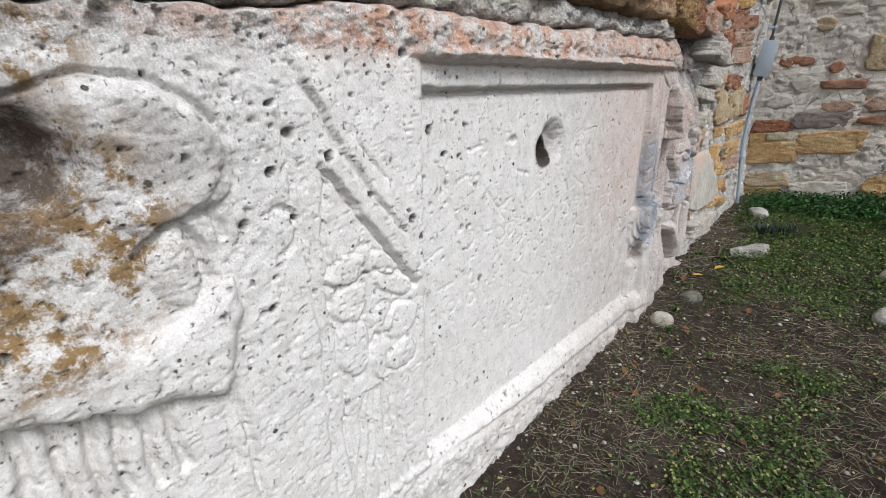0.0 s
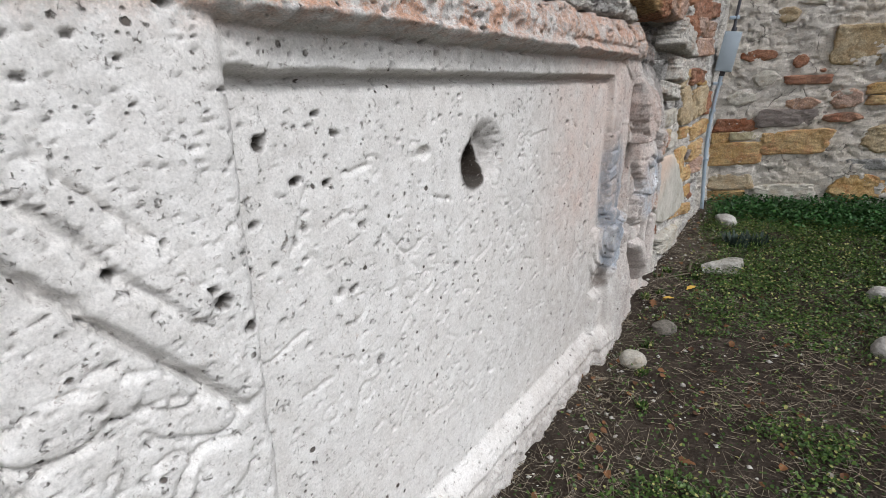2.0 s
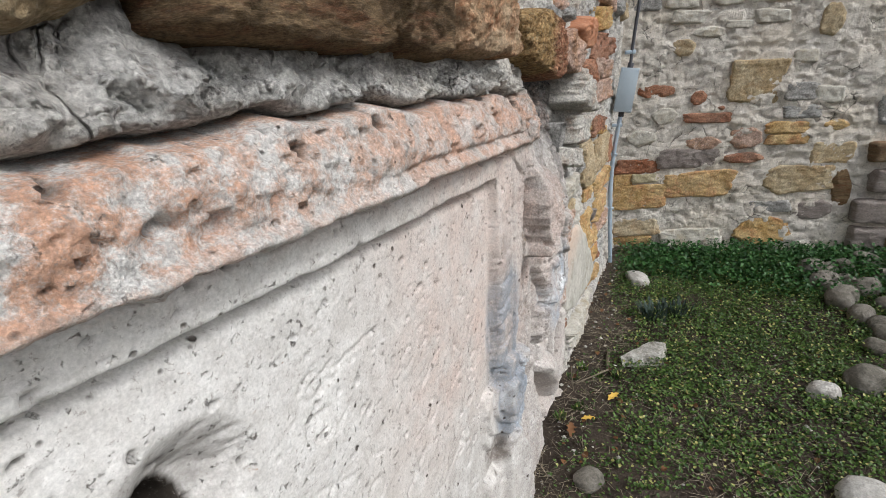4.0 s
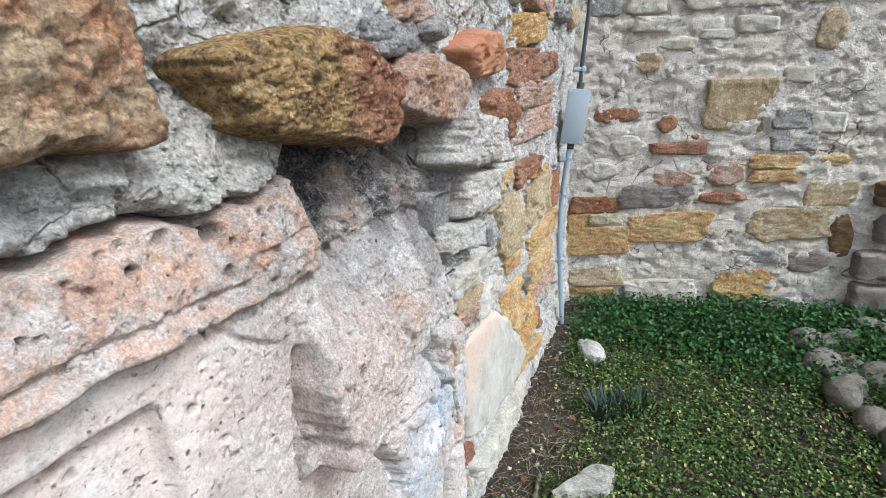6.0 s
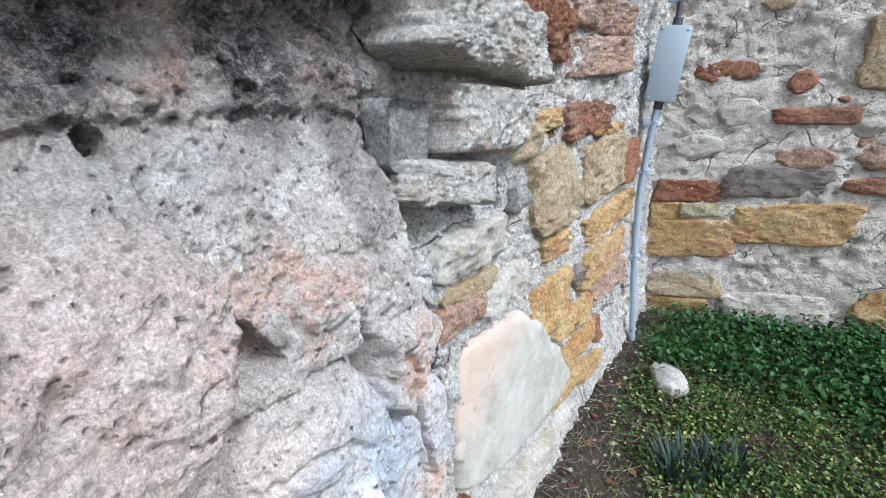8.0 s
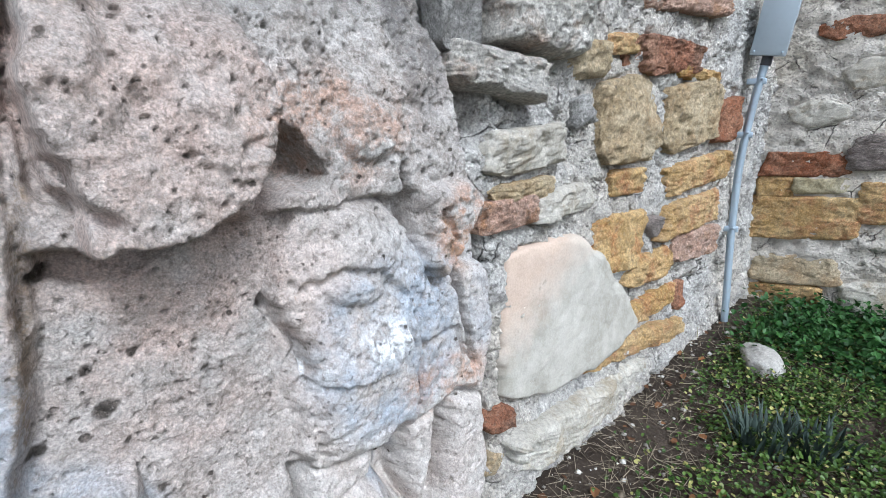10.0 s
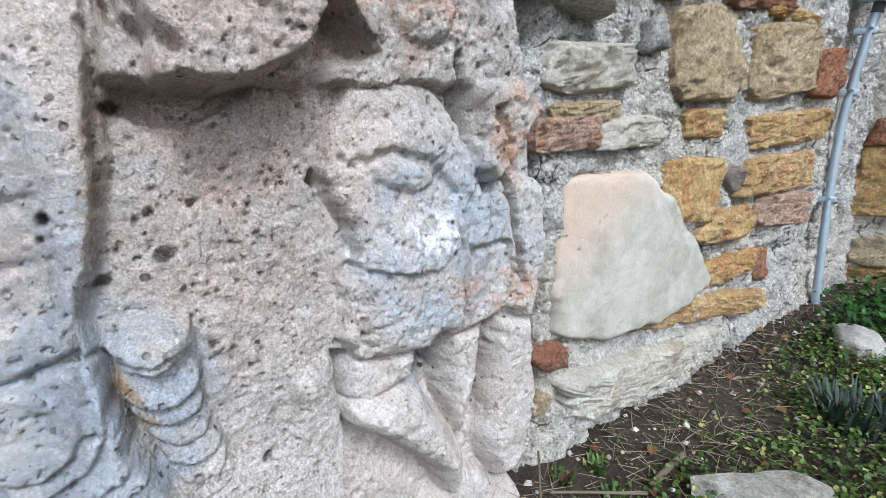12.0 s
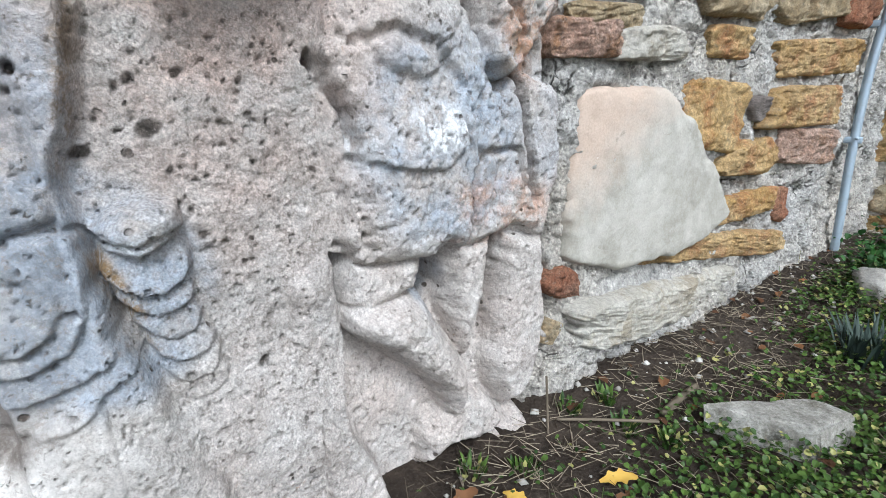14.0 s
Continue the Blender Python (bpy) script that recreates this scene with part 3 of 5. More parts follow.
def carve_figure(o, u, z):
    """Right of the panel: a wing, a garland and a kneeling figure, all broken and worn."""
    o = line(o, u, z, [(2.345, 1.26), (2.335, 1.07), (2.39, 1.03)], 0.014, 0.035)
    o = line(o, u, z, [(2.18, 1.375), (2.30, 1.29)], 0.010, 0.012)
    o = line(o, u, z, [(2.28, 1.47), (2.40, 1.475)], 0.010, 0.014)
    # dark mottled hollow under the rubble
    o = o - 0.095 * step(2.405, 2.430, u) * (1 - step(3.0, 3.09, u)) * step(1.22, 1.50, z) - 0.030 * step(2.40, 2.44, u) * step(1.05, 1.3, z)
    o = plate(o, u, z, [(2.755, 1.66), (2.735, 1.54), (2.748, 1.36), (2.79, 1.37), (2.83, 1.44), (2.93, 1.52), (3.0, 1.66)], -0.030, 0.020)
    o = plate(o, u, z, [(2.43, 1.66), (2.43, 1.45), (2.55, 1.43), (2.60, 1.40), (2.635, 1.45), (2.655, 1.52), (2.66, 1.66)], -0.022, 0.030)
    o = o - 0.07 * (1 - step(0.7, 1.0, ell(u, z, 2.566, 1.372, 0.019, 0.019)))
    # sunk ground of the figure
    edge = np.interp(z, (0.15, 0.45, 0.67, 0.76, 0.88, 1.0, 1.1), (2.36, 2.26, 2.240, 2.262, 2.282, 2.30, 2.335))
    sunk = step(-0.010, 0.022, u - edge) * (1 - step(0.985, 1.005, z)) * step(0.10, 0.45, z)
    o = o * (1 - sunk) - 0.016 * sunk
    # blue lobes of the wing, one over the other
    for k, (cz, b) in enumerate(((0.715, 0.045), (0.790, 0.048), (0.868, 0.046), (0.945, 0.050), (1.03, 0.055))):
        o = limb_over(o, u, z, [(2.09, cz - b), (2.21 + 0.018 * k, cz - b), (2.240 + 0.016 * k, cz - 0.4 * b), (2.246 + 0.016 * k, cz + 0.3 * b), (2.21 + 0.018 * k, cz + 0.95 * b), (2.09, cz + 0.8 * b)], 0.0, 0.036, 0.026)
    # broad broken stump with an overhanging rim, and the cavity beside it
    face = 1 - step(1.20, 1.38, z)
    rim = inside(u, z, [(2.345, 1.42), (2.345, 1.12), (2.36, 1.03), (2.362, 0.998), (2.415, 0.993), (2.464, 0.981), (2.521, 1.005), (2.574, 1.03), (2.60, 1.075), (2.615, 1.10), (2.628, 1.17), (2.618, 1.22), (2.60, 1.30), (2.56, 1.40)])
    o = o + 0.082 * face * step(0.0, 0.012, rim + 0.006 * fbm(u, z, 0.05, 3, 62))
    o = plate(o, u, z, [(2.600, 1.03), (2.622, 1.103), (2.645, 1.150), (2.673, 1.130), (2.722, 1.055), (2.70, 1.03), (2.667, 1.024), (2.616, 0.988), (2.58, 1.0)], -0.105, 0.028)
    o = plate(o, u, z, [(2.305, 0.990), (2.373, 0.993), (2.47, 0.980), (2.52, 1.0), (2.50, 0.965), (2.435, 0.940), (2.372, 0.930), (2.312, 0.950)], -0.040, 0.024)
    o = line(o, u, z, [(2.325, 1.16), (2.300, 1.03), (2.285, 0.90)], 0.011, 0.020)
    o = lump(o, u, z, 2.80, 1.13, 0.065, 0.055, 0.030, 10, 3.0)
    o = line(o, u, z, [(2.875, 1.06), (2.885, 0.99), (2.905, 0.90)], 0.014, 0.050)
    # garland: terraced leaves, a knob each side of a slanting band
    band = step(-0.004, 0.006, 2.245 + 0.33 * (0.604 - z) - u) * (1 - step(0.60, 0.615, z)) * step(0.28, 0.36, z)
    fan = np.hypot(u - 2.150, 0.85 * (z - 0.535)) + 0.003 * np.sin(z * 55) + 0.007 * fbm(u, z, 0.07, 3, 68)
    for r in (0.060, 0.092, 0.135, 0.175):
        o = o + 0.015 * band * (1 - step(r - 0.007, r + 0.001, fan)) * (0.65 + 0.35 * fan / r)
    o = line(o, u, z, [(2.243, 0.608), (2.264, 0.535), (2.286, 0.468), (2.315, 0.400), (2.35, 0.33)], 0.014, 0.034)
    o = limb_over(o, u, z, [(2.12, 0.60), (2.17, 0.603), (2.205, 0.612), (2.237, 0.636), (2.236, 0.672), (2.20, 0.695), (2.12, 0.69)], 0.010, 0.052, 0.026)
    for k in range(7):
        o = scallop(o, u, z, 2.392 - 0.009 * k, 0.215 + 0.040 * k, 0.052, 0.042, -0.016 + 0.003 * k, 0.024, -14)
    o = scallop(o, u, z, 2.330, 0.505, 0.060, 0.050, -0.014, 0.044, -16)
    o = scallop(o, u, z, 2.325, 0.552, 0.066, 0.060, -0.012, 0.056, -16)
    o = limb_over(o, u, z, [(2.255, 0.608), (2.295, 0.640), (2.330, 0.650), (2.380, 0.636), (2.386, 0.604), (2.362, 0.572), (2.317, 0.545), (2.271, 0.575)], -0.010, 0.075, 0.040)
    o = line(o, u, z, [(2.275, 0.588), (2.32, 0.580), (2.372, 0.598)], 0.008, 0.012)
    o = plate(o, u, z, [(1.95, 0.25), (2.10, 0.272), (2.15, 0.339), (2.213, 0.366), (2.27, 0.287), (2.368, 0.163), (2.42, 0.0), (2.42, -0.40), (1.95, -0.40)], 0.036, 0.050)
    # long fold beside the figure
    o = limb_over(o, u, z, [(2.530, 0.46), (2.60, 0.50), (2.622, 0.47), (2.606, 0.33), (2.592, 0.176), (2.575, 0.08), (2.55, -0.2), (2.49, -0.2), (2.51, 0.10)], -0.012, 0.024, 0.032)
    o = line(o, u, z, [(2.556, 0.19), (2.549, 0.08), (2.552, -0.1)], 0.009, 0.014)
    o = limb_over(o, u, z, [(2.565, 0.13), (2.600, 0.12), (2.64, 0.03), (2.70, -0.06), (2.72, -0.2), (2.56, -0.2)], -0.010, 0.030, 0.03)
    # hollow behind the legs
    o = plate(o, u, z, [(2.612, 0.50), (2.66, 0.48), (3.12, 0.48), (3.155, 0.3), (3.155, 0.02), (2.95, -0.08), (2.70, -0.12), (2.655, 0.02), (2.598, 0.16), (2.612, 0.35)], -0.088, 0.020)
    o = plate(o, u, z, [(2.795, 0.48), (2.86, 0.48), (2.862, 0.38), (2.838, 0.335), (2.76, 0.385)], -0.070, 0.025)
    # torso and tunic, its hem sharp over the legs
    o = limb_over(o, u, z, [(2.600, 0.842), (2.625, 0.80), (2.648, 0.744), (2.660, 0.675), (2.628, 0.635), (2.622, 0.53), (2.650, 0.474), (2.722, 0.468), (2.798, 0.476), (2.825, 0.498), (2.852, 0.500), (2.882, 0.470),
                           (2.920, 0.476), (2.987, 0.488), (3.04, 0.502), (3.112, 0.462), (3.15, 0.62), (3.15, 0.80), (3.03, 0.83), (2.96, 0.80), (2.90, 0.91), (2.845, 0.987), (2.751, 1.016), (2.665, 0.997), (2.62, 0.93)], -0.014, 0.050, 0.030)
    o = o + 0.026 * dome(ell(u, z, 2.785, 0.70, 0.175, 0.26, 6), 3.0)
    waist = np.interp(u, (2.66, 2.73, 2.81, 2.86), (0.676, 0.664, 0.655, 0.70))
    over = step(2.655, 2.675, u) * (1 - step(2.84, 2.88, u)) * (1 - step(0.10, 0.16, z - waist))
    o = o + 0.016 * over * step(0.0, 0.006, z - waist) * (1 - 0.7 * step(0.0, 0.12, z - waist))
    for k in range(6):
        o = lump(o, u, z, 2.765 + 0.027 * k, 0.722 - 0.006 * (k % 2), 0.008, 0.046, 0.012, 10)
    o = lump(o, u, z, 2.755, 0.90, 0.085, 0.09, 0.020, 20, 3.0)
    o = line(o, u, z, [(2.655, 0.86), (2.72, 0.885), (2.80, 0.86), (2.86, 0.80)], 0.016, 0.016)
    o = line(o, u, z, [(2.893, 0.472), (2.905, 0.64), (2.92, 0.667), (3.017, 0.667), (3.046, 0.591)], 0.010, 0.022)
    o = line(o, u, z, [(2.905, 0.66), (2.900, 0.76), (2.93, 0.81)], 0.011, 0.022)
    o = line(o, u, z, [(3.012, 0.81), (3.035, 0.717), (3.055, 0.634), (3.075, 0.56)], 0.014, 0.060)
    o = o - 0.060 * (1 - step(0.55, 1.0, ell(u, z, 2.599, 0.832, 0.013, 0.024, 20)))
    o = line(o, u, z, [(2.605, 0.81), (2.648, 0.744), (2.655, 0.70)], 0.009, 0.018)
    o = line(o, u, z, [(2.655, 0.68), (2.650, 0.58), (2.672, 0.49)], 0.012, 0.012)
    # reddish knob at the broken edge
    o = limb_over(o, u, z, [(2.911, 1.008), (2.97, 1.03), (3.05, 1.02), (3.12, 0.96), (3.10, 0.93), (3.02, 0.865), (2.985, 0.815), (2.95, 0.805), (2.922, 0.85), (2.908, 0.90)], -0.010, 0.080, 0.036)
    o = o + 0.014 * fbm(u, z, 0.045, 3, 66, 0.6) * (1 - step(0.8, 1.1, ell(u, z, 3.0, 0.92, 0.12, 0.12)))
    o = line(o, u, z, [(2.96, 0.96), (2.99, 0.90), (2.98, 0.85)], 0.014, 0.022)
    # bent leg over the standing one
    o = limb_over(o, u, z, [(2.852, 0.50), (2.99, 0.50), (2.978, 0.38), (2.962, 0.30), (2.945, 0.22), (2.925, 0.15), (2.90, 0.19), (2.868, 0.325), (2.855, 0.40)], -0.110, 0.135, 0.046)
    o = limb_over(o, u, z, [(3.000, 0.49), (3.12, 0.49), (3.148, 0.38), (3.152, 0.25), (3.146, 0.123), (3.10, 0.03), (3.02, 0.02), (2.975, 0.09), (2.962, 0.17), (2.985, 0.25), (2.992, 0.35)], -0.110, 0.148, 0.048)
    o = limb_over(o, u, z, [(2.635, 0.49), (2.612, 0.40), (2.66, 0.34), (2.744, 0.375), (2.780, 0.388), (2.805, 0.49)], -0.110, 0.138, 0.046)
    o = limb_over(o, u, z, [(2.612, 0.395), (2.66, 0.408), (2.744, 0.402), (2.80, 0.376), (2.853, 0.301), (2.89, 0.24), (2.920, 0.182), (2.915, 0.11), (2.90, 0.05), (2.85, 0.04), (2.838, 0.085), (2.808, 0.147), (2.77, 0.19),
                           (2.713, 0.25), (2.65, 0.305), (2.606, 0.350)], -0.110, 0.178, 0.060)
    o = limb_over(o, u, z, [(2.80, 0.02), (2.85, 0.07), (2.917, 0.125), (2.96, 0.09), (3.03, 0.03), (3.06, 0.0), (3.0, -0.06), (2.956, -0.06), (2.87, -0.05), (2.78, -0.09)], -0.110, 0.130, 0.04)
    return o


def relief(u0, z0):
    u = u0 + 0.008 * fbm(u0, z0, 0.10, 5, 1, 0.6)
    z = z0 + 0.008 * fbm(u0, z0, 0.10, 5, 5, 0.6)
    # inscription panel with its sunk field inside a stepped frame
    p, q = 0.6 * u0 + 0.4 * u, 1.315 - (0.6 * z0 + 0.4 * z)
    pl, pr = 0.20 - 0.035 * np.clip(q, 0, 1.1), 2.085 + 0.04 * np.clip(q, 0, 1.1)
    o = 0.042 + 0 * u
    inner = step(-0.006, 0.012, p - pl) * (1 - step(-0.012, 0.008, p - pr)) * step(-0.010, 0.004, q) * (1 - step(1.255, 1.31, q))
    outer = step(-0.022, 0.004, p - pl) * (1 - step(0.085, 0.12, p - pr)) * step(-0.085, -0.065, q) * (1 - step(1.26, 1.31, q))
    o = o - 0.014 * outer - 0.036 * inner - 0.010 * inner * (1 - step(0.0, 0.05, q))
    o = o - 0.012 * (1 - step(0.0, 0.011, np.abs(p - pr))) * step(0.0, 0.02, q) * (1 - step(1.2, 1.3, q))
    o = o - 0.008 * (1 - step(0.0, 0.010, np.abs(p - pr - 0.115))) * step(-0.08, 0.0, q)
    # worn crest over the panel, standing out
    jag = -q + 0.007 * fbm(u0, z0 * 0.3, 0.05, 4, 13, 0.65)
    above = step(0.074, 0.092, jag) * step(0.10, 0.24, p)
    o = o + above * (0.020 + 0.022 * (1 - step(1.1, 2.0, p)) + 0.007 * fbm(u0, z0, 0.06, 4, 9) - 0.03 * step(0.15, 0.24, -q))
    o = o + 0.014 * (1 - step(0.0, 0.016, np.abs(-q - 0.098))) * step(0.2, 0.3, p) * (1 - step(2.25, 2.3, p))
    o = o - 0.012 * (1 - step(0.0, 0.010, np.abs(-q - 0.125))) * step(1.2, 1.6, p) * (1 - step(2.25, 2.3, p))
    o = o - 0.020 * (1 - step(0.0, 0.012, np.abs(q - 0.012))) * inner - 0.016 * (1 - step(0.0, 0.010, np.abs(-q - 0.070))) * outer
    # foot moulding
    foot = np.interp(u0, (-1.6, 0.3, 0.75, 2.1, 2.3), (0.02, -0.01, -0.065, -0.07, -0.12))
    inpan = (1 - step(2.15, 2.4, u0))
    o = o + inpan * ((0.010 + 0.010 * fbm(u0, z0, 0.06, 4, 12, 0.65)) * (1 - step(foot - 0.015, foot + 0.02, z0)) + 0.012 * (1 - step(0.0, 0.03, np.abs(z0 - foot - 0.045))))
    # large hole, with a scraped hollow on its far side
    o = o - 0.16 * (1 - step(0.70, 1.0, ell(u0, z0, 0.970, 1.068, 0.072, 0.070)))
    o = o - 0.050 * (1 - step(0.15, 1.0, ell(u, z, 1.04, 1.10, 0.12, 0.095, -30)))
    o = o - 0.03 * (1 - step(0.4, 1.0, ell(u, z, 0.73, 1.125, 0.032, 0.022)))
    for cu, cz, r in PITS:
        o = o - 0.028 * (1 - step(0.6, 1.0, ell(u, z, cu, cz, r * 0.9, r * 0.66, 20)))
    for u1, z1, u2, z2 in ((0.452, 1.113, 0.534, 1.116), (0.295, 1.102, 0.341, 1.002), (0.343, 0.962, 0.402, 0.838), (0.563, 0.963, 0.689, 0.817), (0.224, 0.773, 0.301, 0.799), (0.36, 1.10, 0.30, 0.98)):
        o = groove(o, u, z, u1, z1, u2, z2, 0.008, 0.006)
    # scratched remains of lettering: short uneven strokes in rows
    rs = np.random.RandomState(4)
    for k in range(120):
        cu, cz = rs.uniform(0.32, 2.0), 1.24 - 0.115 * rs.randint(1, 9) + rs.uniform(-0.02, 0.02)
        a, lng = rs.uniform(0, math.pi), rs.uniform(0.02, 0.05)
        near = (np.abs(u - cu) < 0.07) & (np.abs(z - cz) < 0.07)
        if rs.uniform() < 0.35:
            d = np.abs(np.hypot(u[near] - cu, z[near] - cz) - 0.5 * lng - 0.008)
        else:
            d = seg(u[near], z[near], cu - lng * math.cos(a), cz - lng * math.sin(a), cu + lng * math.cos(a), cz + lng * math.sin(a))
        o[near] -= 0.0035 * (1 - step(0.002, 0.008, d))
    left, right = u0[:, 0] < 0.25, u0[:, 0] > 2.0
    o[left] = carve_bust(o[left], u[left], z[left])
    o[right] = carve_figure(o[right], u[right], z[right])
    # wear at several sizes, and pits
    rough = 0.16 + (0.75 - 0.35 * step(1.0, 1.6, u0)) * step(1.38, 1.46, z0) + 0.5 * step(2.38, 2.6, u0) * step(1.0, 1.1, z0) + 0.08 * (1 - step(-0.3, -0.1, u0)) + 0.15 * step(2.2, 2.4, u0)
    rough = rough * (1 - 0.55 * inner) + 0.20 * (1 - step(-0.45, -0.2, u0)) * step(0.85, 1.0, z0)
    o = o + 0.0042 * (1 - 0.5 * inner) * fbm(u0, z0, 0.16, 4, 20, 0.5) + rough * 0.0085 * fbm(u0, z0, 0.055, 5, 26, 0.62)
    o = o - rough * 0.009 * np.clip(1 - np.abs(fbm(u0, z0, 0.075, 4, 30, 0.6)) * 2.2, 0, 1) ** 3
    o = o + (0.06 + 0.6 * rough + 0.30 * step(2.15, 2.4, u0)) * (1 - 0.5 * inner) * 0.0044 * fbm(u0, z0, 0.016, 3, 34, 0.75)
    side = 1 - 0.65 * step(2.2, 2.4, u0)
    o = o - 0.022 * side * pits(u, z, 0.085, 0.38, 0.003, 0.015, 3) - 0.012 * pits(u0, z0, 0.034, 0.30, 0.002, 0.008, 8) - 0.008 * (1 - 0.6 * inner) * pits(u, z, 0.017, 0.35, 0.002, 0.0055, 9)
    o = o - (0.014 * pits(u, z, 0.060, 0.4, 0.004, 0.020, 14)) * (step(2.55, 2.65, u0) * (1 - step(2.95, 3.05, u0)) * step(1.02, 1.10, z0) * (1 - step(1.24, 1.34, z0)))
    o = o - 0.02 * step(0.08, 0.12, -q) * pits(u, z, 0.06, 0.6, 0.006, 0.022, 15)
    # broken outline: the edges roll back into the wall
    o = o - 0.16 * step(-0.012, 0.020, z0 - block_top(u0)) - 0.16 * step(-0.012, 0.022, u0 - block_end(z0))
    return o


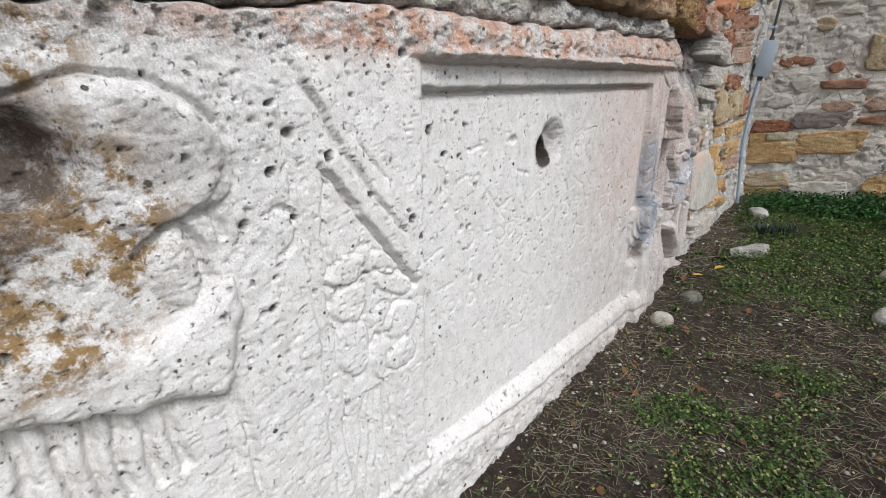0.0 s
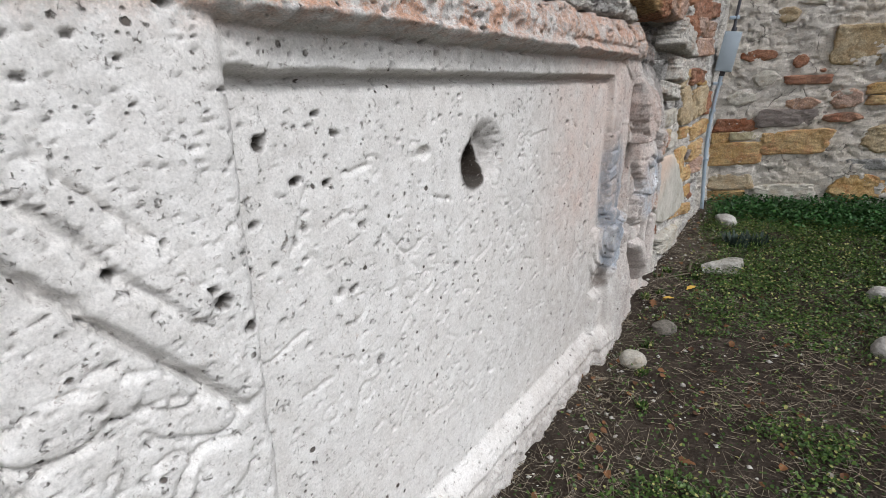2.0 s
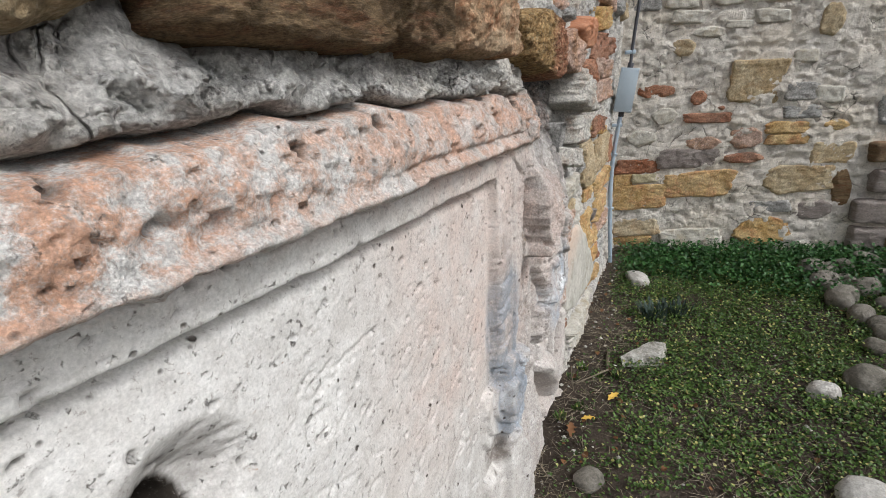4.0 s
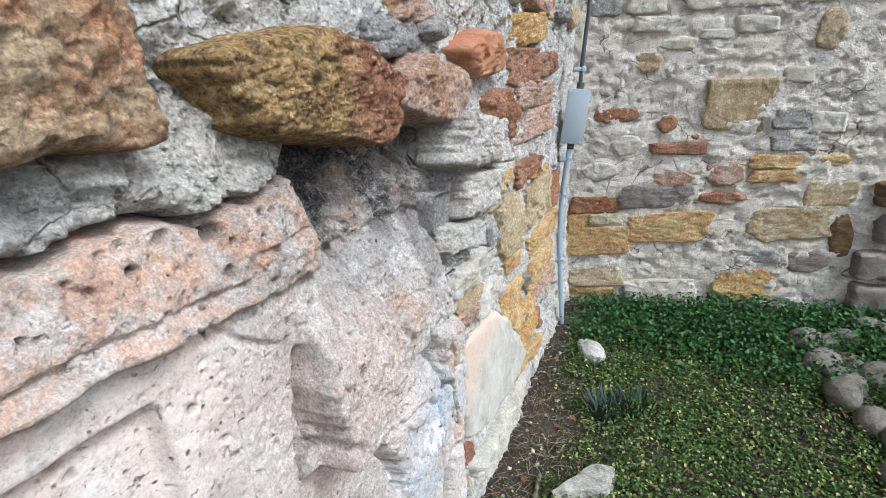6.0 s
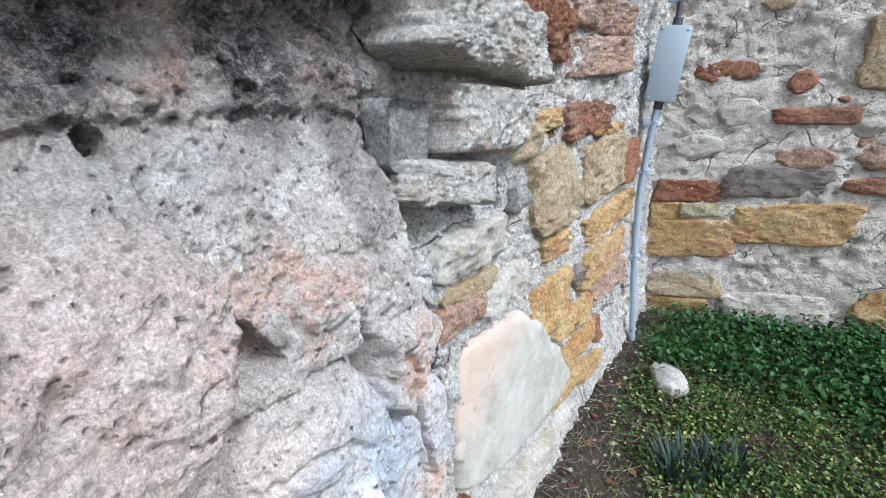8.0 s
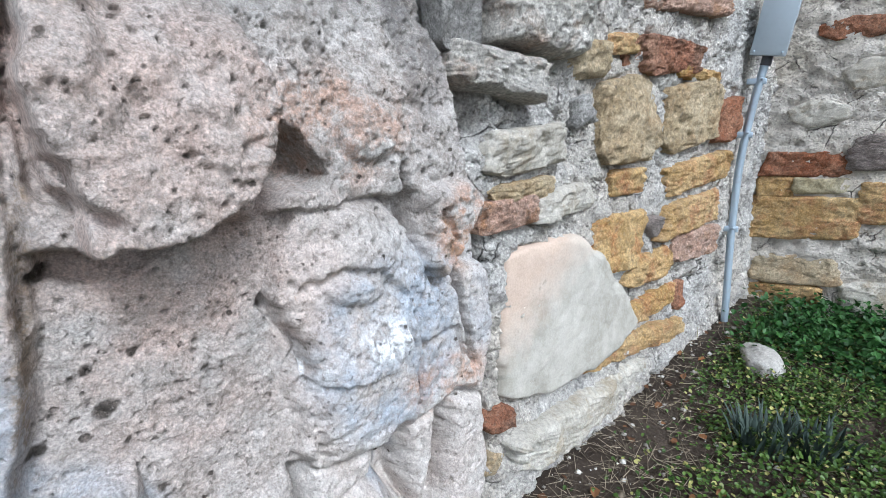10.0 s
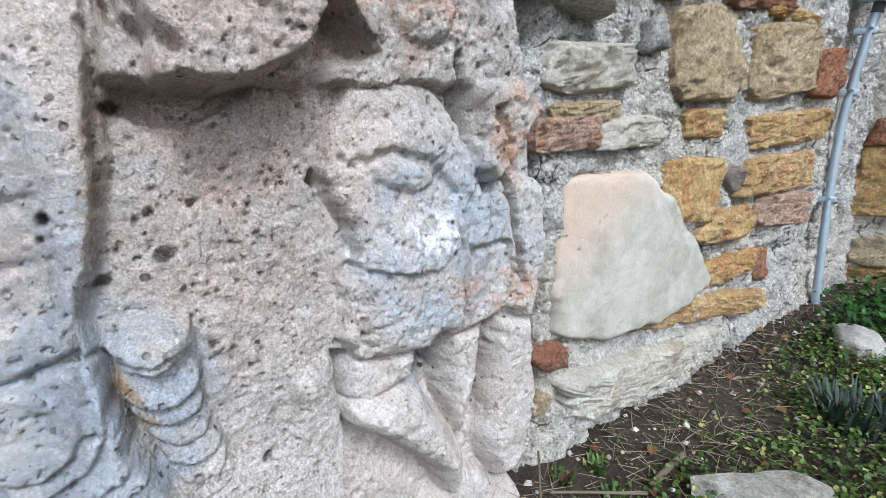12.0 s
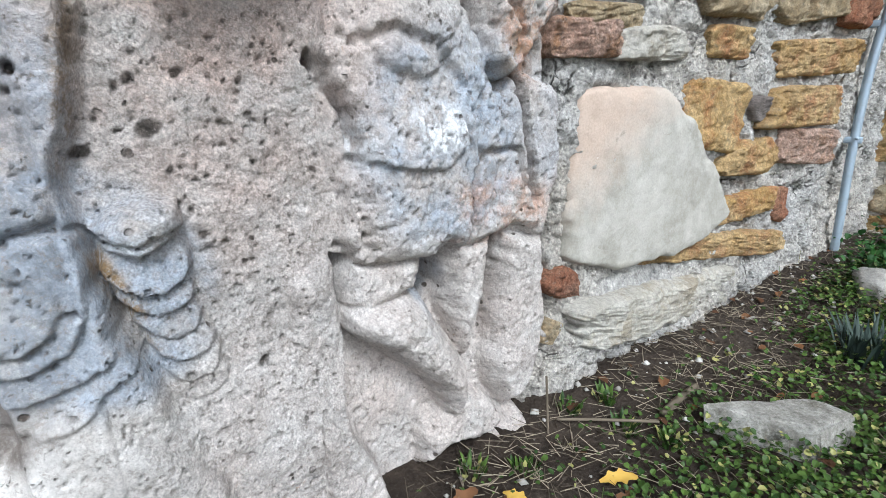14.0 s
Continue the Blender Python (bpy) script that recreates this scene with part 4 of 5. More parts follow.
def stains_and_shade(u, z):
    q = 1.315 - z
    uw, zw = u + 0.008 * fbm(u, z, 0.10, 5, 1, 0.6), z + 0.008 * fbm(u, z, 0.10, 5, 5, 0.6)
    side = 1 - 0.65 * step(2.2, 2.4, u)
    # dark spots matching the carved pits: their shade and dirt as colour
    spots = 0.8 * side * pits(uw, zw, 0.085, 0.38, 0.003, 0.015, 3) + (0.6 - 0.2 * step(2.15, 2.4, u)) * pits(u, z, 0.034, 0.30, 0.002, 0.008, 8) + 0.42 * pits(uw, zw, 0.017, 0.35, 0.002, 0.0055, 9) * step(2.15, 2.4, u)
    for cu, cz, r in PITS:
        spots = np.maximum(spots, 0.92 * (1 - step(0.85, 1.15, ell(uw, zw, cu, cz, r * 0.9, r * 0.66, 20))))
    uo, zo = 0.9672 * u + 0.0205 * z - 0.2312, -0.0585 * u + 0.9798 * z + 0.3164
    return {
        "rough": 0.16 + 0.2 * (1 - step(-0.35, -0.1, u)) * step(0.85, 1.0, z) + 0.5 * step(1.37, 1.42, z) + 0.62 * step(2.12, 2.34, u) - 0.25 * step(2.58, 2.64, u) * (1 - step(0.85, 1.0, z)),
        # large hole near black for its shaded depth, scraped hollow patchy, pits as spots
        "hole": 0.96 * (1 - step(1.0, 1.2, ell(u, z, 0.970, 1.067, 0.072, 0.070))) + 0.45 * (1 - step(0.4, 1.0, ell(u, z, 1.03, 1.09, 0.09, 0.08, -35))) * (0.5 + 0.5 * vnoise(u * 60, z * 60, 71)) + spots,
        "grimy": 0.03 + 0.28 * step(1.36, 1.44, z) * step(0.1, 0.4, u) + 0.25 * (1 - step(0.7, 1.1, ell(u, z, 2.48, 1.14, 0.16, 0.20))) + 0.45 * (1 - step(-0.06, 0.03, z)) * (1 - step(2.1, 2.3, u)) + 0.66 * step(0.7, 1.9, u) + 0.18 * step(2.25, 2.5, u) * step(0.35, 0.6, z) + 0.35 * step(1.05, 1.3, z) * step(2.3, 2.5, u) + 0.06 * (1 - step(-0.7, -0.35, u)) * step(0.7, 0.9, z),
        "pink": step(0.075, 0.13, -q) * (0.45 + 0.65 * step(-0.1, 0.2, u) - 0.94 * step(0.6, 1.3, u)) * (1 - step(2.4, 2.6, u)) + step(-0.7, 0.1, u) * 0.6 * step(1.34, 1.45, z)
        + 0.9 * (1 - step(0.6, 1.1, ell(u, z, 3.02, 0.91, 0.10, 0.11))) + 0.75 * (1 - step(0.5, 1.0, ell(u, z, 2.96, 0.55, 0.20, 0.10))) + 0.6 * (1 - step(0.5, 1.0, ell(u, z, 2.74, 1.13, 0.22, 0.13))),
        "chalk": (1 - step(0.4, 1.0, ell(u, z, 2.80, 0.725, 0.10, 0.055))) + 0.6 * (1 - step(0.3, 1.0, ell(u, z, 2.66, 0.70, 0.025, 0.05))) + 0.6 * (1 - step(0.4, 1.0, ell(u, z, 2.13, 0.56, 0.06, 0.05))) + 0.5 * (1 - step(0.4, 1.0, ell(u, z, 2.33, 0.58, 0.07, 0.03))),
        "rosy": 0.8 * step(1.3, 1.8, u) * (1 - step(2.5, 2.8, u)) * step(0.4, 0.9, z) * (1 - step(1.15, 1.35, z) * step(2.3, 2.45, u)) + 0.12 * step(2.2, 2.4, u) * (1 - step(0.25, 0.5, z))
        + 0.25 * step(2.3, 2.4, u) * (1 - step(1.15, 1.35, z)) + 0.5 * (1 - step(0.7, 1.1, ell(u, z, 2.48, 1.16, 0.16, 0.20))),
        "blue": (1 - step(0.7, 1.15, ell(u, z, 2.84, 0.70, 0.20, 0.22))) + (1 - step(0.8, 1.1, ell(u, z, 2.24, 0.51, 0.19, 0.17, -40)))
        + 0.8 * (1 - step(0.7, 1.1, ell(u, z, 2.17, 0.80, 0.12, 0.25))) + 0.4 * (1 - step(0.6, 1.1, ell(u, z, 2.12, 0.55, 0.04, 0.25)))
        + 0.8 * (1 - step(0.7, 1.1, ell(u, z, 2.82, 0.40, 0.05, 0.08))) + 0.5 * (1 - step(0.7, 1.1, ell(u, z, 3.10, 0.72, 0.05, 0.14))),
        "ochre": (1 - step(0.7, 1.15, ell(uo, zo, -0.95, 1.40, 0.27, 0.25, 30))) + (1 - step(0.6, 1.0, ell(uo, zo, -0.98, 1.72, 0.25, 0.10)))
        + 0.95 * (1 - step(0.4, 1.0, ell(u, z, 2.285, 0.50, 0.022, 0.14, 18))) + 0.7 * (1 - step(0.0, 0.022, np.abs(u - np.interp(z, (0.67, 0.88, 1.1), (2.245, 2.285, 2.325))))) * step(0.66, 0.72, z) * (1 - step(1.08, 1.14, z))
        + 0.5 * (1 - step(0.5, 1.0, ell(u, z, 2.98, 0.87, 0.06, 0.10))),
        "brown": 0.35 * (1 - step(0.0, 0.014, np.abs(u - np.interp(z, (0.67, 0.88, 1.1), (2.248, 2.288, 2.328))))) * step(0.66, 0.72, z) * (1 - step(1.08, 1.14, z)) + (1 - step(0.75, 1.1, ell(uo, zo, -1.03, 1.52, 0.24, 0.17, 20))) + 0.4 * (1 - step(0.5, 1.0, ell(uo, zo, -0.70, 1.54, 0.16, 0.10, -25))) + 0.8 * (1 - step(0.6, 1.0, ell(u, z, 2.09, 0.33, 0.07, 0.08)))
        + 0.5 * (1 - step(0.3, 1.0, ell(u, z, 2.68, 1.08, 0.09, 0.06))) + 0.35 * (1 - step(0.4, 1.0, ell(u, z, 1.05, 1.10, 0.15, 0.11, -35))),
        # darkest at the hollow's top and over its sunk parts, weaker along the wing
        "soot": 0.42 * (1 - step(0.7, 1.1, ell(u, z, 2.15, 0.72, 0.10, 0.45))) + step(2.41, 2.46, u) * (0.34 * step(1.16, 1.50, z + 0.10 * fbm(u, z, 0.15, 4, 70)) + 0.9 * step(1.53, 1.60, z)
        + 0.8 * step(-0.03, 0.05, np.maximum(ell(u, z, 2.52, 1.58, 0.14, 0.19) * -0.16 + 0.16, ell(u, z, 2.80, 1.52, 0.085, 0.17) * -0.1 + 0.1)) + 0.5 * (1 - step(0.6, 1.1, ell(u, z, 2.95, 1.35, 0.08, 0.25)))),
    }


us, zs = np.concatenate([np.arange(-1.75, 2.04, 0.0066), np.arange(2.04, 3.26, 0.0037)]), np.arange(-0.34, 1.70, 0.0046)
carved = put("carved_stone_block", sheet("carved_stone_block", front, us, zs, relief, lambda u, z: (z < block_top(u) + 0.022) & (u < block_end(z) + 0.024), stains_and_shade), LIMESTONE)
tagged(carved, "weathered pale limestone block with worn carved figures and framed panel", "carved relief")


# ---------------------------------------------------------------- walls
def mortar_front(u, z):
    o = -0.014 + 0.012 * fbm(u, z, 0.22, 3, 80) + 0.012 * fbm(u, z, 0.07, 5, 84, 0.62) + 0.007 * np.abs(fbm(u, z, 0.028, 3, 89, 0.7))
    # the plinth under the rubble steps out towards the ground
    o = o + 0.03 * step(3.15, 3.3, u) * (1 - step(0.12, 0.28, z + 0.04 * fbm(u, z, 0.3, 2, 88)))
    o = o - 0.055 * (1 - step(0.06, 0.13, np.abs(u - 3.05))) * step(1.06, 1.14, z) * (1 - step(1.52, 1.58, z))
    # hollow behind the carved block
    o = o - 0.34 * (1 - step(-0.03, 0.015, z - block_top(u))) * (1 - step(0.004, 0.030, u - block_end(z)))
    o = o + 0.040 * step(0.0, 0.02, z - block_top(u)) * (1 - step(0.03, 0.12, z - block_top(u))) * (1 - step(2.3, 2.45, u)) * (1 + 0.5 * fbm(u, z, 0.05, 4, 87, 0.7))
    o = o - 0.018 * pits(u, z, 0.07, 0.5, 0.006, 0.026, 21) - 0.022 * np.clip(1 - np.abs(fbm(u, z, 0.12, 4, 86, 0.6)) * 2.4, 0, 1) ** 3
    # roll back to close the free upper strip evenly
    return o


def mortar_rear(u, z):
    return 0.010 * fbm(u, z, 0.3, 3, 90) + 0.009 * fbm(u, z * 1.6, 0.09, 5, 94, 0.6) + 0.005 * np.abs(fbm(u, z, 0.03, 3, 99, 0.7)) - 0.014 * pits(u, z, 0.09, 0.4, 0.006, 0.022, 23) - 0.016 * np.clip(1 - np.abs(fbm(u, z * 1.7, 0.22, 4, 98, 0.6)) * 3.2, 0, 1) ** 3


wall_carved = put("wall_carved", sheet("wall_carved", front, np.arange(-2.2, 5.45, 0.0080), np.arange(-0.35, 2.5, 0.0080), mortar_front, lambda u, z: (z > block_top(u) - 0.10) | (u > block_end(z) - 0.12) | (u < -1.6)), MORTAR)
tagged(wall_carved, "rubble wall of mixed stones in grey lime mortar", "wall", kind="structure")
wall_rear = put("wall_rear", sheet("wall_rear", rear, np.arange(-0.35, 3.9, 0.0135), np.arange(-0.2, 2.75, 0.0135), mortar_rear), PLASTER)
tagged(wall_rear, "rubble wall of pale mortar with flush ochre and red stones", "wall", kind="structure")
# solid cores and the plain upper parts
core = put("core", mesh_of("core", [(x, y, z) for x in (-0.75, -0.42) for y in (-7.0, 5.9) for z in (-0.5, 3.3)],
                           [(0, 2, 3, 1), (4, 5, 7, 6), (0, 1, 5, 4), (2, 6, 7, 3), (0, 4, 6, 2), (1, 3, 7, 5)], False), MORTAR, wall_carved)
upper = put("upper_wall", sheet("upper_wall", front, np.arange(-7.0, 5.4, 0.06), np.arange(2.47, 3.35, 0.06), lambda u, z: -0.03 + 0.02 * fbm(u, z, 0.2, 4, 101)), MORTAR, wall_carved)
plain = put("plain_wall", sheet("plain_wall", front, np.arange(-7.0, -2.15, 0.05), np.arange(-0.4, 2.52, 0.05), lambda u, z: -0.03 + 0.02 * fbm(u, z, 0.2, 4, 103)), MORTAR, wall_carved)
rc = rear(np.array([-0.4, 7.0, 7.0, -0.4] * 2), np.array([-0.3] * 4 + [3.3] * 4), np.array([-0.12, -0.12, -0.65, -0.65] * 2))
put("core", mesh_of("core", rc, [(3, 2, 1, 0), (4, 5, 6, 7), (0, 1, 5, 4), (1, 2, 6, 5), (2, 3, 7, 6), (3, 0, 4, 7)], False), PLASTER, wall_rear)
put("upper_wall", sheet("upper_wall", rear, np.arange(-0.4, 7.0, 0.06), np.arange(2.72, 3.35, 0.06), lambda u, z: 0.02 * fbm(u, z, 0.2, 4, 105)), PLASTER, wall_rear)
put("plain_wall", sheet("plain_wall", rear, np.arange(3.86, 7.0, 0.05), np.arange(-0.2, 2.76, 0.05), lambda u, z: 0.02 * fbm(u, z, 0.2, 4, 107)), PLASTER, wall_rear)

# ---------------------------------------------------------------- ground
def rises(x, y):
    """Height of the ground."""
    z = np.interp(y, (-3.0, 0.3, 2.0, 2.5, 3.4, 4.4, 5.2, 7.0), (-0.26, -0.225, -0.135, -0.095, -0.015, 0.060, 0.105, 0.12)) + 0.016 * fbm(x, y, 0.5, 4, 110) + 0.008 * fbm(x, y, 0.08, 4, 116)
    z = z + 0.05 * step(3.6, 5.2, y) * step(0.2, 1.6, x) + 0.02 * step(0.9, 2.0, x)
    z = z + 0.03 * (1 - step(0.04, 0.22, x + 0.04 * fbm(x, y, 0.2, 2, 118))) * step(2.9, 3.3, y)
    return z


def stretch(lo, hi, fine, far):
    mid = np.arange(lo, hi, fine)
    grow = np.geomspace(0.1, far, 26)
    return np.concatenate([lo - grow[::-1], mid, mid[-1] + grow])


gx, gy = stretch(-0.7, 3.2, 0.022, 900.0), stretch(-2.6, 6.3, 0.022, 900.0)
X, Y = np.meshgrid(gx, gy, indexing="ij")
ground = put("ground", mesh_of("ground", np.stack([X, Y, np.where((X > -3) & (X < 6) & (Y > -6) & (Y < 9), rises(X, Y), -0.10)], -1).reshape(-1, 3), quads(len(gx), len(gy))), SOIL)
tagged(ground, "dark bare soil with crumbs and grit", "ground", kind="structure")


def green(x, y):
    """How thick the low plants grow, 0 to 1."""
    near_wall = step(0.06, 0.30, x + 0.10 * fbm(x, y, 0.3, 3, 120) - 0.16 * (1 - step(0.3, 0.7, np.abs(y - 3.45))))
    far = step(2.4, 4.1, y + 0.35 * x + 0.6 * fbm(x, y, 0.6, 4, 124)) * near_wall
    patch = step(0.10, 0.45, fbm(x, y, 0.45, 4, 130) - 0.20 + 0.18 * x) * step(0.25, 0.5, x) * 0.85
    corner = step(3.9, 4.5, y + 0.15 * fbm(x, y, 0.3, 3, 134)) * step(0.0, 0.12, x)
    return np.clip(np.maximum(np.maximum(far, patch * 0.8), corner), 0, 1)


def behind(x, y):
    """Distance in front of the rear wall."""
    return -(-(x * math.sin(REAR_ANGLE)) + (y - REAR_Y) * math.cos(REAR_ANGLE))


def scatter(n, rs, weight, x0=0.02, x1=3.0, y0=-1.6, y1=6.0):
    x, y = rs.uniform(x0, x1, n), rs.uniform(y0, y1, n)
    ok = (rs.uniform(0, 1, n) < weight(x, y)) & (behind(x, y) > 0.02)
    return x[ok], y[ok]


def leaves(name, x, y, base, rs, size, tilt, lift):
    """Folded four-cornered leaves, each of two faces along its rib."""
    n = len(x)
    a, e = rs.uniform(0, 2 * math.pi, n), rs.normal(0, tilt, n)
    s = size * rs.uniform(0.6, 1.35, n)
    d = np.stack([np.cos(a) * np.cos(e), np.sin(a) * np.cos(e), np.sin(e)], -1) * s[:, None]
    w = np.stack([-np.sin(a), np.cos(a), rs.normal(0, 0.35, n)], -1) * (0.42 * s)[:, None]
    c = np.stack([x, y, base + rs.uniform(0, 1, n) ** 1.3 * lift], -1)
    up = np.array([0, 0, 1.0]) * (0.16 * s)[:, None]
    v = np.stack([c - 0.5 * d, c - 0.22 * d + 0.85 * w + up, c + 0.25 * d + w + up, c + 0.5 * d, c + 0.25 * d - w + up, c - 0.22 * d - 0.85 * w + up], 1).reshape(-1, 3)
    k = np.arange(n)[:, None] * 6
    return mesh_of(name, v, np.concatenate([k + np.array([0, 3, 2, 1]), k + np.array([0, 5, 4, 3])], 1).reshape(-1, 4), False)


rs = np.random.RandomState(7)
x, y = scatter(420000, rs, lambda x, y: (0.05 + 0.85 * green(x, y) * (0.35 + 0.65 * step(-0.5, 0.4, fbm(x, y, 0.16, 3, 136)))) * step(0.05, 0.2, x) * step(0.10, 0.5, behind(x, y) + 0.2))
tagged(put("clover", leaves("clover", x, y, rises(x, y) + 0.004, rs, 0.0135, 0.45, 0.045), CLOVER), "low green clover with yellowing leaves on the ground", "clover", kind="stuff")
x, y = scatter(150000, rs, lambda x, y: (1 - step(0.45, 0.85, behind(x, y) - 0.25 * step(0.4, 1.4, x))) * step(0.0, 0.35, x) * (0.3 + 0.7 * step(0.02, 0.3, x)))
tagged(put("herbs", leaves("herbs", x, y, rises(x, y), rs, 0.024, 0.6, 0.12), HERB), "dense dark green herbs along the rear wall", "herbs", kind="stuff")


def blades(name, x, y, base, rs, length, width, flat):
    """Narrow three-sided stalks lying or leaning."""
    n = len(x)
    a, e = rs.uniform(0, 2 * math.pi, n), np.abs(rs.normal(0, flat, n))
    L = length * rs.uniform(0.3, 1.5, n)
    d = np.stack([np.cos(a) * np.cos(e), np.sin(a) * np.cos(e), np.sin(e)], -1) * L[:, None]
    w = np.stack([-np.sin(a), np.cos(a), 0 * a], -1) * width
    up = np.array([0, 0, width * 1.2])
    c = np.stack([x, y, base], -1)
    v = np.stack([c + w, c - w, c + up, c + d + 0.4 * w, c + d - 0.4 * w, c + d + 0.4 * up], 1).reshape(-1, 3)
    k = np.arange(n)[:, None] * 6
    f = [k + np.array(t) for t in ((0, 3, 5, 2), (2, 5, 4, 1), (1, 4, 3, 0))]
    return mesh_of(name, v, np.concatenate(f, 1).reshape(-1, 4), False)


x, y = scatter(62000, rs, lambda x, y: 0.22 + 0.78 * (1 - green(x, y)) * step(-0.6, 0.5, fbm(x, y, 0.35, 3, 140)))
tagged(put("straw", blades("straw", x, y, rises(x, y) + 0.008, rs, 0.060, 0.0014, 0.22), STRAW), "dry straw and thin stalks strewn on the soil", "straw", kind="stuff")
x, y = scatter(26000, rs, lambda x, y: green(x, y) * step(0.15, 0.6, fbm(x, y, 0.3, 3, 144)))
tagged(put("grass", blades("grass", x, y, rises(x, y), rs, 0.055, 0.0012, 0.8), CLOVER), "thin green grass blades among the clover", "grass", kind="stuff")
x, y = scatter(1300, rs, lambda x, y: 0.25 + 0.6 * (1 - green(x, y)))
tagged(put("fallen_leaves", leaves("fallen_leaves", x, y, rises(x, y) + 0.006, rs, 0.028, 0.35, 0.014), DEAD), "brown fallen leaves scattered on the soil", "fallen leaves", kind="stuff")


def clump(name, x, y, radius, count, length, material, label, category, seed):
    """A tuft of narrow upright leaves that fan out from its foot."""
    r = np.random.RandomState(seed)
    a, d = r.uniform(0, 2 * math.pi, count), radius * np.sqrt(r.uniform(0, 1, count))
    px, py = d * np.cos(a), d * np.sin(a)
    z0 = float(rises(np.array([x]), np.array([y]))[0])
    lean, tall = r.uniform(0.1, 0.8, count), length * r.uniform(0.4, 1.2, count)
    out = a + r.normal(0, 0.6, count)
    foot = np.stack([px, py, 0 * px - 0.004], -1)
    tip = foot + np.stack([np.cos(out) * lean * tall, np.sin(out) * lean * tall, tall], -1)
    mid = 0.5 * (foot + tip) + np.array([0, 0, 0.12]) * tall[:, None]
    w = np.stack([-np.sin(out), np.cos(out), 0 * out], -1) * 0.0035
    v = np.stack([foot - w, foot + w, mid + 1.6 * w, tip, mid - 1.6 * w, mid + np.array([0, 0, 0.002])], 1).reshape(-1, 3)
    k = np.arange(count)[:, None] * 6
    faces = np.concatenate([k + np.array(t) for t in ((0, 1, 5), (1, 2, 5), (2, 3, 5), (3, 4, 5), (4, 0, 5))], 1).reshape(-1, 3)
    ob = put(name, mesh_of(name, v, faces, False), material)
    ob.matrix_world = pose(x, y, z0)
    return tagged(ob, label, category, kind="stuff")


clump("herb_clump", 0.45, 4.04, 0.085, 110, 0.10, SAGE, "dark grey-green narrow-leaved herb among clover", "herb", 51)
clump("herb_clump", 0.58, 4.12, 0.09, 90, 0.09, SAGE, "dark grey-green narrow-leaved herb among clover", "herb", 52)
for k, (x, y) in enumerate(((0.075, 3.20), (0.11, 3.30), (0.20, 3.27), (0.30, 3.31), (0.15, 2.98), (0.075, 2.88), (0.28, 2.05), (0.36, 1.80), (0.24, 2.32))):
    clump("weed", x, y, 0.030, 34, 0.035, CLOVER, "small green weed sprouting from bare soil", "weed", 60 + k)


def crumbs(name, x, y, rs, low, high):
    n = len(x)
    s = low + (high - low) * rs.uniform(0, 1, n) ** 3
    base = np.array([(1, 0, 0), (0, 1, 0), (-1, 0, 0), (0, -1, 0), (0, 0, 0.7), (0, 0, -0.5)])
    v = base[None] * rs.uniform(0.6, 1.2, (n, 6, 1)) * s[:, None, None]
    a = rs.uniform(0, math.pi, n)
    r = np.stack([v[..., 0] * np.cos(a)[:, None] - v[..., 1] * np.sin(a)[:, None], v[..., 0] * np.sin(a)[:, None] + v[..., 1] * np.cos(a)[:, None], v[..., 2]], -1)
    r = r + np.stack([x, y, rises(x, y) + 0.2 * s], -1)[:, None]
    f = np.array([(0, 1, 4), (1, 2, 4), (2, 3, 4), (3, 0, 4), (1, 0, 5), (2, 1, 5), (3, 2, 5), (0, 3, 5)])
    return mesh_of(name, r.reshape(-1, 3), (np.arange(n)[:, None, None] * 6 + f).reshape(-1, 3), True)


x, y = scatter(9500, rs, lambda x, y: 0.22 + 0.75 * (1 - step(0.0, 0.40, x)))
tagged(put("gravel", crumbs("gravel", x, y, rs, 0.003, 0.019), GRIT), "pale grit and small pebbles on the soil", "gravel", kind="stuff")


# ---------------------------------------------------------------- loose stones
def loose_stone(x, y, a, b, c, turn, material, label, seed, square=2.3, sink=0.3):
    """A worn field stone, half sunk in the ground."""
    bm = bmesh.new()
    bmesh.ops.create_icosphere(bm, subdivisions=4, radius=1)
    for v in bm.verts:
        d = v.co.normalized()
        r = (abs(d.x) ** square + abs(d.y) ** square + abs(d.z) ** square) ** (-1 / square)
        w = 0.13 * noise.noise(d * 1.3 + Vector((seed, 0, 0))) + 0.05 * noise.noise(d * 4 + Vector((0, seed, 0))) + 0.02 * noise.noise(d * 11)
        v.co = d * r * (1 + w)
        v.co = Vector((v.co.x * a, v.co.y * b, v.co.z * c))
    ob = part("field_stone", bm, material)
    z = float(rises(np.array([x]), np.array([y]))[0])
    ob.matrix_world = pose(x, y, z + c * (1 - 2 * sink), 0, 0, turn)
    return tagged(ob, label, "stone")


loose_stone(0.295, 4.57, 0.115, 0.075, 0.060, 125, WHITE, "smooth white stone lying in green clover", 1)
loose_stone(0.215, 2.135, 0.066, 0.055, 0.050, 20, CREAM, "rounded pale stone on bare soil", 2)
loose_stone(0.280, 2.52, 0.070, 0.055, 0.040, 60, COBBLE, "flat greyish stone on bare soil", 3)
loose_stone(1.31, 2.82, 0.105, 0.080, 0.070, 10, WHITE, "rounded whitish stone among weeds", 4)
loose_stone(1.29, 3.49, 0.075, 0.055, 0.055, 0, WHITE, "small rounded whitish stone beside the heap", 5)
loose_stone(1.49, 3.63, 0.105, 0.075, 0.090, 30, COBBLE, "blotched pale stone beside the heap", 6)
rs = np.random.RandomState(12)
